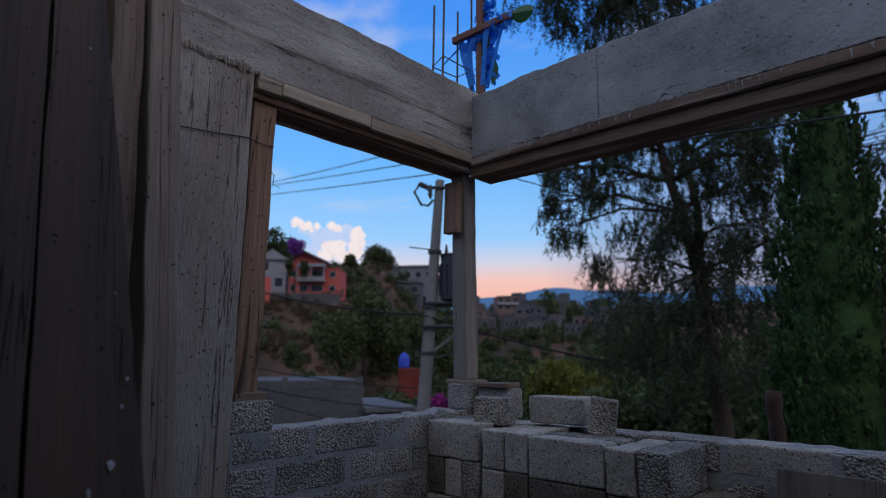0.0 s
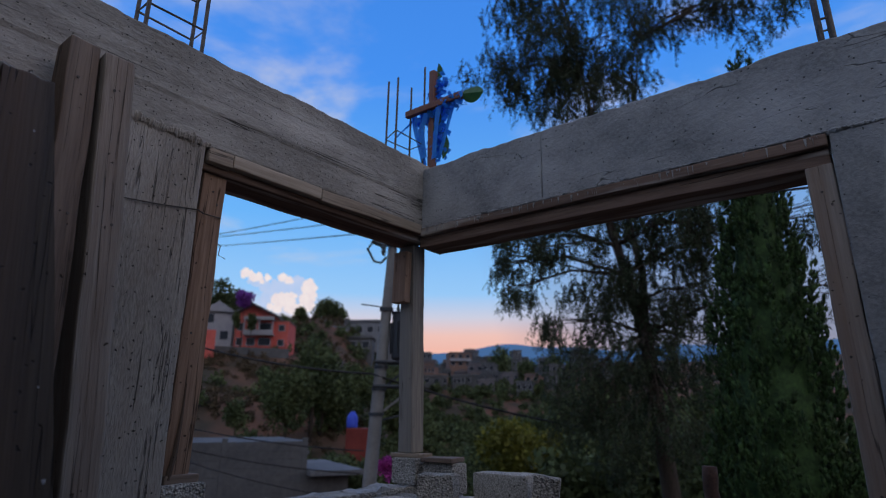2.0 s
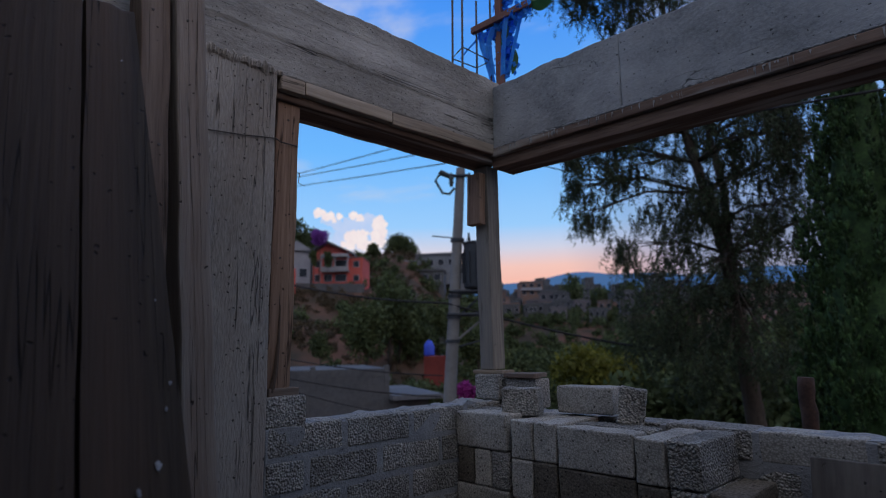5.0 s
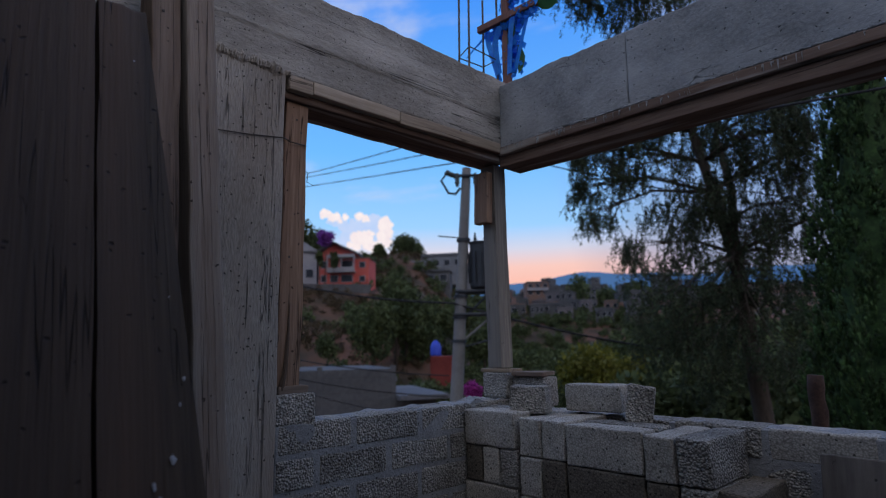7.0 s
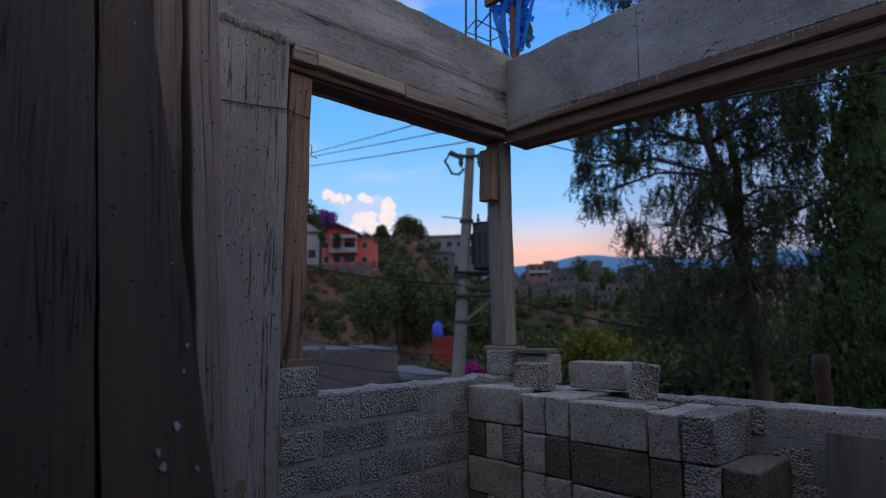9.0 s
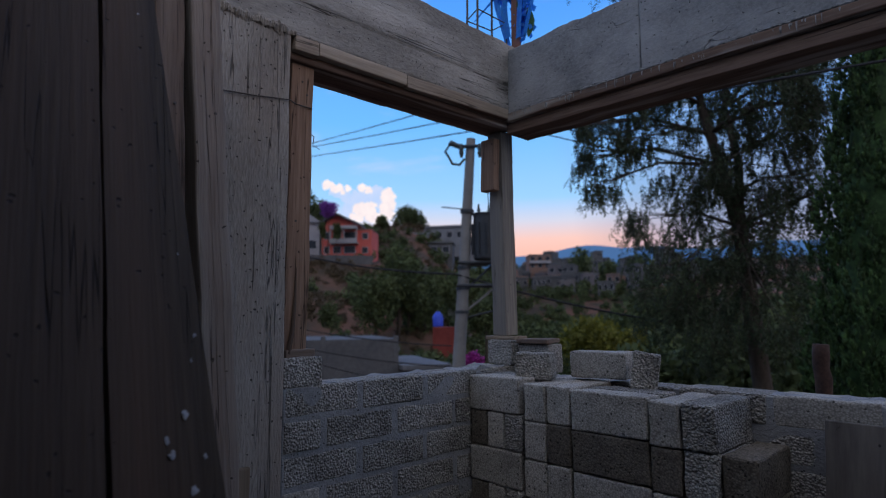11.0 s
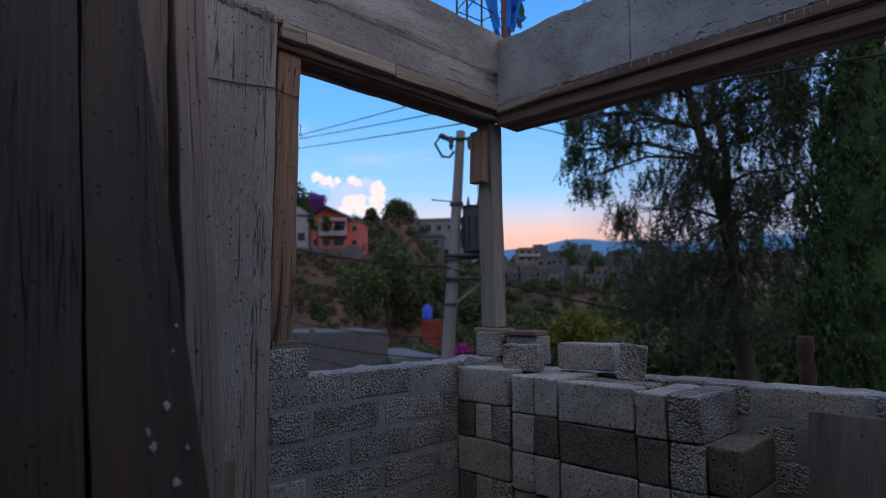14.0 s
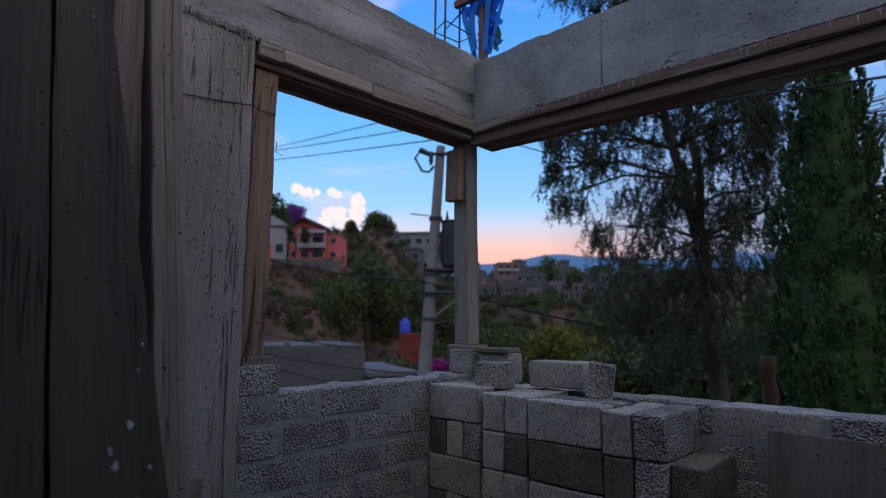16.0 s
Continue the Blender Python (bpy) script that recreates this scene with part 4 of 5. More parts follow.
    ribbon([(0.06, 0.045, 2.68), (0.045, 0.045, 2.60), (0.035, 0.05, 2.52), (0.03, 0.05, 2.42)], 0.016)
    leaf((0.312, 0.055, 2.668), (0.185, 0.055, 2.705), 0.040)
    leaf((0.025, 0.085, 2.955), (0.01, 0.085, 2.86), 0.022)
    leaf((0.062, 0.075, 2.42), (0.06, 0.08, 2.56), 0.022)
    leaf((0.03, 0.04, 2.56), (0.045, 0.055, 2.68), 0.02)


build_cross()
# ---- trees ----
def leaf_quads(verts, faces, rng, o, length, width, axis=None, jitter=1.0):
    a = Vector((rng.gauss(0, 1), rng.gauss(0, 1), rng.gauss(0, 1))).normalized()
    if axis is not None:
        a = (axis + a * jitter).normalized()
    b = a.cross(Vector((rng.gauss(0, 1), rng.gauss(0, 1), rng.gauss(0, 1)))).normalized()
    k = len(verts)
    verts.extend([o, o + a * length * 0.5 + b * width * 0.5, o + a * length, o + a * length * 0.5 - b * width * 0.5])
    faces.append((k, k + 1, k + 2, k + 3))


def ball_point(rng, c, r, squash=0.8):
    while True:
        p = Vector((rng.uniform(-1, 1), rng.uniform(-1, 1), rng.uniform(-1, 1)))
        if p.length <= 1:
            return c + Vector((p.x * r, p.y * r, p.z * r * squash))


PEPPER_D = 11.0
PEPPER_MASSES = (  # bearing, elevation, radius, density
    (-29.5, 35, 1.35, 0.9), (-25.5, 40, 1.5, 1.0), (-26.5, 33, 1.0, 1.0), (-22.0, 36, 1.1, 0.9), (-16.5, 37, 0.95, 0.75), (-11.5, 36.5, 0.8, 0.8), (-6.5, 35.5, 0.9, 0.8), (-3.0, 36, 0.8, 0.8), (-32.5, 34, 0.8, 0.7), (-28.0, 42, 1.3, 0.8), (-20.0, 42, 1.3, 0.8), (-18.5, 33, 0.8, 0.7), (-22.5, 31, 0.7, 0.8),
    (-32.6, 15.5, 0.38, 0.8), (-31.5, 13.0, 0.4, 0.8), (-33.0, 18.5, 0.35, 0.6), (-30.6, 17.5, 0.62, 0.8), (-28.5, 22, 0.7, 0.75), (-26.5, 17, 0.75, 0.75), (-24.0, 22.5, 0.85, 0.7), (-20.5, 20, 0.9, 0.8), (-17.5, 15, 0.9, 0.75),
    (-15.5, 22, 0.8, 0.8), (-22.5, 12, 0.9, 0.9), (-26.0, 9.5, 0.85, 0.85), (-25.0, 4.5, 1.0, 0.6), (-20.0, 7, 1.0, 0.6), (-16.0, 7.5, 0.9, 0.6), (-19.0, 1.0, 1.2, 0.6), (-24.5, 0.0, 1.0, 0.6),
    (-14.5, 12, 0.8, 0.8), (-13.5, 18, 0.8, 0.8), (-16.5, 26, 0.75, 0.8), (-18.5, 24, 0.7, 0.8), (-19.0, 11, 0.8, 0.8), (-23.0, 26, 0.7, 0.7), (-4.0, 17, 0.7, 0.6), (-1.5, 22, 0.8, 0.5), (-2.5, 11, 0.6, 0.5), (-12.0, 26, 0.8, 0.7), (-20.0, 28, 0.7, 0.6), (-25.0, 28, 0.7, 0.6), (-15.0, 22.5, 0.75, 1.0), (-16.5, 18.5, 0.8, 1.0), (-17.8, 24.5, 0.75, 1.0), (-14.5, 27, 0.8, 0.9))


def build_pepper_tree():
    rng = random.Random(21)
    tree = thing("pepper_tree", "tall dark pepper tree with drooping feathery foliage", "tree")
    base = at(-18.4, PEPPER_D + 0.2)
    base.z = terrain(base.x, base.y) - 0.2
    fork = at(-19.8, PEPPER_D + 0.1, 8.0)
    top_a, top_b = at(-24.5, PEPPER_D, 36), at(-17.5, PEPPER_D + 0.6, 35)
    mid_a, mid_b = at(-22.3, PEPPER_D, 19.2), at(-20.3, PEPPER_D + 0.4, 18.6)
    trunk = tube([base, base.lerp(fork, 0.5) + Vector((0.05, 0, 0)), fork, fork.lerp(mid_a, 0.5), mid_a, mid_a.lerp(top_a, 0.5) + Vector((0.1, 0, 0)), top_a],
                 [0.19, 0.155, 0.125, 0.092, 0.075, 0.05, 0.015], 10)
    part("trunk", trunk, M_BARK, tree, smooth=True)
    part("limb", tube([fork, fork.lerp(mid_b, 0.5) + Vector((0.12, 0, 0)), mid_b, mid_b.lerp(top_b, 0.5), top_b], [0.10, 0.075, 0.062, 0.042, 0.012], 8), M_BARK, tree, smooth=True)
    spine = [fork.lerp(mid_a, t / 4) for t in range(5)] + [mid_a.lerp(top_a, t / 5) for t in range(1, 6)] + [mid_b.lerp(top_b, t / 5) for t in range(0, 6)]
    verts, faces = [], []
    tv, tf = [], []

    def twig(p, q, r0, r1):
        d = (q - p)
        a = d.orthogonal().normalized()
        b = d.cross(a).normalized()
        k = len(tv)
        for o, r in ((p, r0), (q, r1)):
            for i in range(3):
                t = 2.0944 * i
                tv.append(o + (a * math.cos(t) + b * math.sin(t)) * r)
        for i in range(3):
            j = (i + 1) % 3
            tf.append((k + i, k + j, k + 3 + j, k + 3 + i))
    for bear, el, r, dens in PEPPER_MASSES:
        c = at(bear, PEPPER_D + rng.uniform(-0.9, 1.0), el)
        low = [s for s in spine if s.z < c.z + 0.2] or spine[:1]
        start = min(low, key=lambda s: (s - c).length)
        bend = start.lerp(c, 0.5) + Vector((0, 0, 0.25 * (c - start).length * 0.4))
        part("limb", tube([start, start.lerp(bend, 0.6), bend, bend.lerp(c, 0.6), c], [0.036, 0.030, 0.024, 0.018, 0.010], 6), M_BARK, tree, smooth=True)
        subs = [ball_point(rng, c, r * 0.95) for _ in range(int(9 + 9 * r))]
        for s in subs:
            twig(bend.lerp(c, rng.random()), s, 0.012, 0.005)
        for _ in range(int(235 * dens * r ** 1.9) + 40):
            s = ball_point(rng, rng.choice(subs), r * 0.33)
            ln = rng.uniform(0.22, 0.55)
            side = Vector((rng.gauss(0, 0.28), rng.gauss(0, 0.28), -1)).normalized()
            e = s + side * ln
            twig(s, e, 0.003, 0.0015)
            for i in range(30):
                t = rng.random()
                leaf_quads(verts, faces, rng, s.lerp(e, t), rng.uniform(0.05, 0.10), rng.uniform(0.013, 0.022), side, 1.1)
    tagged(part("twig", raw_mesh("twig", tv, tf, M_BARK), None, tree), kind="stuff")
    tagged(part("crown", raw_mesh("crown", verts, faces, M_PEPPER), None, tree), kind="stuff")


def build_cypress():
    rng = random.Random(33)
    D = 7.6
    tree = thing("cypress_tree", "dense dark green columnar cypress with a pointed top", "tree")
    foot = at(-11.0, D)
    gz = terrain(foot.x, foot.y)
    zt = 1.2 + D * math.tan(radians(33.9))
    axis0, axis1 = Vector((foot.x, foot.y, gz - 0.1)), Vector((at(-8.2, D).x, at(-8.2, D).y, zt))
    profile = ((0.0, 0.62), (0.2, 0.78), (0.48, 0.78), (0.615, 0.73), (0.744, 0.58), (0.86, 0.32), (0.95, 0.11), (1.0, 0.03))

    def radius(z):
        return table(profile, (z - gz) / (zt - gz))

    def axis(z):
        return axis0.lerp(axis1, max(0.0, (z - axis0.z) / (axis1.z - axis0.z)) ** 2.2)
    part("trunk", tube([axis(gz - 0.1), axis(gz + 2), axis(zt - 1.2)], [0.12, 0.09, 0.02], 8), M_BARK, tree, smooth=True)
    verts, faces = [], []

    def tuft(o, d, ln, r):
        a = d.orthogonal().normalized()
        b = d.cross(a)
        k = len(verts)
        verts.append(o)
        for t, w in ((0.25, 0.8), (0.6, 1.0)):
            for i in range(5):
                ang = 1.2566 * i + rng.random() * 0.5
                verts.append(o + d * ln * t + (a * math.cos(ang) + b * math.sin(ang)) * r * w * rng.uniform(0.6, 1.3))
        verts.append(o + d * ln)
        for i in range(5):
            j = (i + 1) % 5
            faces.append((k, k + 1 + j, k + 1 + i))
            faces.append((k + 1 + i, k + 1 + j, k + 6 + j, k + 6 + i))
            faces.append((k + 6 + i, k + 6 + j, k + 11))
    n = 0
    while n < 2300:
        z = rng.uniform(gz + 0.1, zt - 0.3)
        if rng.random() > radius(z) / 0.72 + 0.10:
            continue
        ang = rng.uniform(0, 2 * math.pi)
        out = Vector((math.cos(ang), math.sin(ang), 0))
        lump = noise.noise(Vector((out.x * 3.6, out.y * 3.6, z * 1.5))) * 0.20
        # upright flame-shaped sprays, the outer ones standing clear of the inner
        o = axis(z) + out * radius(z) * ((0.92 if n < 1450 else 0.70) + lump + rng.uniform(-0.10, 0.08))
        d = (Vector((0, 0, 1)) + out * rng.uniform(0.10, 0.30) + Vector((rng.gauss(0, .06), rng.gauss(0, .06), 0))).normalized()
        ln = rng.uniform(0.24, 0.50) * (0.55 + 0.45 * min(1.0, radius(z) / 0.5))
        wide = ln * rng.uniform(0.12, 0.17)
        for i in range(13):
            t = (i + rng.random()) / 13
            w = wide * math.sin(math.pi * min(1.0, 0.22 + t * 0.78)) ** 0.9
            side = Vector((rng.gauss(0, 1), rng.gauss(0, 1), rng.gauss(0, 0.3))).normalized()
            q = o + d * ln * t * 0.9 + side * w * rng.uniform(0.2, 1.0)
            dd = (d + side * 0.20).normalized()
            tl = rng.uniform(0.05, 0.11)
            tuft(q, dd, tl, rng.uniform(0.012, 0.023))
            for _ in range(5):
                leaf_quads(verts, faces, rng, q + dd * tl * rng.uniform(0.0, 0.9) + side * rng.uniform(0, 0.012), rng.uniform(0.02, 0.045), 0.009, (dd + side * 0.35).normalized(), 0.45)
        n += 1
    tagged(part("crown", raw_mesh("crown", verts, faces, M_CYPRESS), None, tree), kind="stuff")
    # shaded inner wood of the column
    zs = [gz + (zt - gz) * i / 24 for i in range(24)]
    core = tube([axis(z) for z in zs], [max(0.015, radius(z) * 0.70) for z in zs], 12)
    part("inner_foliage", core, M_CYPRESS, tree, smooth=True)


def crown_arrays(rng, verts, faces, c, r, n, leaf, squash=0.85):
    lobes = [ball_point(rng, c, r * 0.62, squash) for _ in range(16 if squash > 1.2 else 7)]
    for _ in range(n):
        o = rng.choice(lobes)
        d = Vector((rng.gauss(0, 1), rng.gauss(0, 1), rng.gauss(0, 1) + 0.25)).normalized()
        leaf_quads(verts, faces, rng, o + d * r * rng.uniform(0.25, 0.5), leaf * rng.uniform(0.6, 1.4), leaf * rng.uniform(0.5, 0.9))


def far_tree(bear, dist, height, r, mat, label, n=1300, leaf=None, squash=1.0, seed=0, name="tree", sink=0.0, top=None):
    rng = random.Random(seed + int(dist * 7))
    p = at(bear, dist)
    p.z = terrain(p.x, p.y) - sink
    if top is not None:
        height = at(bear, dist, top).z - p.z
    t = thing(name, label, "tree", "valley trees", m=Matrix.Translation(p))
    part("trunk", tube([(0, 0, -0.5), (0.1 * r, 0, height * 0.4), (0, 0.05 * r, height * 0.75)], [0.07 * r, 0.05 * r, 0.02 * r], 6), M_BARK, t, smooth=True)
    verts, faces = [], []
    crown_arrays(rng, verts, faces, Vector((0, 0, height - r * squash)), r, n, leaf or r * 0.16, squash)
    tagged(part("crown", raw_mesh("crown", verts, faces, mat), None, t), kind="stuff")
    return t


build_pepper_tree()
build_cypress()
far_tree(-52.0, 46, 8.7, 2.4, M_LEAF, "broad dark tree on the hillside", 7500, 0.26, 1.7, 1, top=9.4)
far_tree(-51.0, 47, 5.0, 2.2, M_LEAF, "rounded dark tree on the hillside", 4200, 0.26, 1.5, 18, top=7.2)
far_tree(-54.3, 43, 5.8, 2.0, M_LEAF, "rounded dark tree on the hillside", 4200, 0.24, 1.6, 2, top=5.9)
far_tree(-49.4, 48, 4.6, 2.0, M_LEAF, "dark tree on the bare slope", 3000, 0.26, 1.3, 3, top=4.4)
far_tree(-47.9, 52, 3.6, 2.1, M_LEAF, "dark tree on the bare slope", 2600, 0.26, 1.1, 13, top=5.6)
far_tree(-46.0, 54, 4.0, 2.4, M_LEAF, "dark tree on the bare slope", 2600, 0.28, 1.1, 14, top=5.2)
far_tree(-43.4, 50, 4.0, 2.4, M_LEAF, "dark tree on the bare slope", 2600, 0.28, 1.1, 15, top=4.0)
far_tree(-58.7, 38, 2.6, 1.1, M_LEAF, "round green bush on the slope", 1600, 0.16, 1.0, 4, top=1.9)
far_tree(-60.4, 36, 3.0, 0.8, M_LEAF, "round green bush on the slope", 1000, 0.16, 0.9, 16)
far_tree(-53.0, 33, 2.9, 0.9, M_LEAF, "round green bush on the slope", 1100, 0.16, 0.8, 17)
for i, (b, d, h, r) in enumerate(((-47.2, 19.5, 3.5, 0.9), (-49.0, 21, 3.3, 0.9), (-50.6, 24, 3.6, 1.0), (-44.6, 20, 3.6, 1.1), (-42.4, 19, 3.6, 1.1), (-39.6, 21, 3.9, 1.3), (-37.2, 23, 4.6, 1.5))):
    far_tree(b, d, h, r, M_LEAF, "dark leafy bush down the slope", 1300, 0.14, 0.9, 80 + i)
far_tree(-60.3, 92, 11.6, 3.6, M_LEAF, "tree behind the red house", 2400, 0.5, 1.1, 5, sink=0)
far_tree(-50.7, 116, 6.4, 3.9, M_LEAF, "broad tree on the ridge", 3000, 0.5, 0.62, 6, sink=1.2, top=11.1)
far_tree(-53.4, 110, 3.0, 1.8, M_LEAF, "low tree on the ridge", 1400, 0.5, 0.7, 7, sink=0.8)
far_tree(-33.5, 175, 10.5, 6.0, M_LEAF, "dark tree on the far ridge", 1300, 0.9, 0.8, 8)
far_tree(-31.0, 180, 9.0, 6.0, M_LEAF, "dark tree on the far ridge", 1300, 0.9, 0.8, 9)
far_tree(-28.0, 170, 10.0, 6.5, M_LEAF, "dark tree on the far ridge", 1300, 0.9, 0.8, 19)
far_tree(-31.8, 24, 6.2, 2.3, M_LEAF_YELLOW, "yellow-green tree in the valley", 4200, 0.2, 0.85, 10)
far_tree(-28.6, 25, 5.6, 1.9, M_LEAF_YELLOW, "yellow-green bush in the valley", 3000, 0.2, 0.85, 11)
far_tree(-35.0, 26, 5.0, 1.8, M_LEAF, "green bush in the valley", 2400, 0.2, 0.85, 12)
for i, (b, d, h, r) in enumerate(((-26.5, 19, 5.2, 1.9), (-23, 20, 5.8, 2.1), (-19.5, 18, 5.2, 1.9), (-16.5, 19, 5.8, 2.1), (-13.5, 20, 6.2, 2.2), (-7.5, 19, 6.0, 2.0), (-4.0, 20, 5.6, 2.0), (-0.5, 21, 5.6, 2.2),
                                  (-28.5, 34, 7.5, 2.6), (-25, 36, 8.5, 3.0), (-21, 34, 8.8, 3.0), (-17, 36, 9, 3.0), (-10, 30, 7.5, 2.8), (3, 24, 6, 2.4))):
    far_tree(b, d, h, r, M_LEAF, "dark leafy tree behind the garden", 2000, 0.2 + d * 0.004, 1.05, 40 + i)
for i, b in enumerate((-59.45, -58.1)):
    far_tree(b, 77.5, 5.6, 0.62, M_LEAF, "slim dark cypress before the red house", 1400, 0.2, 2.8, 60 + i, "slim_cypress", top=10.1)
far_tree(-58.95, 79.5, 7.2, 1.5, M_PURPLE, "purple flowering tree beside the red house", 1900, 0.28, 0.75, 66, "flowering_tree", top=11.7)
far_tree(-44.6, 12.6, 3.35, 0.27, M_MAGENTA, "magenta bougainvillea bush beyond the wall", 800, 0.07, 0.8, 67, "flowering_bush", top=-3.2)


def build_woods():
    """Scrub and trees over the valley sides, past counting."""
    rng = random.Random(77)
    verts, faces = [], []
    n = 0
    while n < 2700:
        b, d = (rng.uniform(-66, 6) if n % 3 else rng.uniform(-46, -22)), (14 * (18 ** rng.random()) if n % 3 else rng.uniform(55, 215))
        left = b < -44
        if d < 26 and b < -27:
            continue
        if left and (d < 30 or 74 < d < 96 and rng.random() < 0.75):
            continue
        p = at(b, d)
        patch = noise.noise(Vector((p.x * 0.05, p.y * 0.05, 3.3)))
        if left and d < 74 and (patch < 0.08 or b < -54.5) and rng.random() < 0.72:
            continue
        p.z = terrain(p.x, p.y)
        r = rng.uniform(0.35, 1.15) * (0.7 + d / 95)
        if d > 150:
            r *= 0.7
        crown_arrays(rng, verts, faces, p + Vector((0, 0, r * 0.45)), r, 170, r * 0.3, 0.75)
        n += 1
    tagged(new("woods", raw_mesh("woods", verts, faces, M_LEAF)), "dark scrub and low trees over the valley sides", "woods", kind="stuff")


def build_scrub():
    """Low dry bushes on the bare slope, past counting."""
    rng = random.Random(78)
    verts, faces = [], []
    n = 0
    while n < 1300:
        b, d = rng.uniform(-65, -41), rng.uniform(27, 112)
        p = at(b, d)
        if noise.noise(Vector((p.x * 0.09, p.y * 0.09, 8.1))) < -0.12 or 77 < d < 90 and b < -52:
            continue
        p.z = terrain(p.x, p.y)
        r = rng.uniform(0.22, 0.62) * (0.7 + d / 110)
        crown_arrays(rng, verts, faces, p + Vector((0, 0, r * 0.3)), r, 80, r * 0.32, 0.6)
        n += 1
    tagged(new("scrub", raw_mesh("scrub", verts, faces, M_SCRUB)), "dry brown-green scrub on the bare slope", "scrub", kind="stuff")


build_woods()
build_scrub()


# ---- houses on the hill ----
def facing_pose(bear, dist, z=None, turn=0.0):
    """Local -y looks towards the room; local x to the right of the view."""
    p = at(bear, dist)
    if z is None:
        z = terrain(p.x, p.y)
    m = pose(p.x, p.y, z, 0, 0, -bear + turn)
    return m


def window_part(parent, x, z, w, h, y, mat_frame=None):
    wn = part("window", block(x - w / 2 - 0.08, x + w / 2 + 0.08, y - 0.06, y + 0.08, z - 0.08, z + h + 0.08, (1, 1, 1), 0.01), mat_frame or M_WALL_WHITE, parent)
    part("pane", block(x - w / 2, x + w / 2, y - 0.075, y, z, z + h, (1, 1, 1), 0.005), M_PANE, wn)


def house(label, m, w, depth, storeys, wall, roof=M_ROOF, cols=3, balcony=False, h=2.7, parapet=0.35, seed=0, group="hill houses"):
    rng = random.Random(seed)
    ho = thing("house", label, "house", group, m=m)
    H = storeys * h
    part("wall", block(-w / 2, w / 2, -depth / 2, depth / 2, -3.0, H, (2, 2, 2), 0.03), wall, ho)
    ro = part("roof", block(-w / 2 - 0.2, w / 2 + 0.2, -depth / 2 - 0.25, depth / 2 + 0.2, H, H + 0.18, (2, 2, 1), 0.02), roof, ho)
    part("parapet", block(-w / 2, w / 2, -depth / 2, -depth / 2 + 0.2, H + 0.18, H + 0.18 + parapet, (1, 1, 1), 0.02), wall, ro)
    for s in range(storeys):
        for c in range(cols):
            if rng.random() < 0.88:
                x = -w / 2 + (c + 0.5) * w / cols
                window_part(ho, x, s * h + 0.9, min(1.3, w / cols * 0.5), 1.1, -depth / 2)
        if balcony and s > 0:
            bal = part("balcony", block(-w / 2 + 0.1, w / 2 - 0.4, -depth / 2 - 1.1, -depth / 2, s * h - 0.15, s * h, (1, 1, 1), 0.02), M_WALL_WHITE, ho)
            part("parapet", block(-w / 2 + 0.1, w / 2 - 0.4, -depth / 2 - 1.1, -depth / 2 - 1.0, s * h, s * h + 0.6, (1, 1, 1), 0.02), M_WALL_WHITE, bal)
    return ho


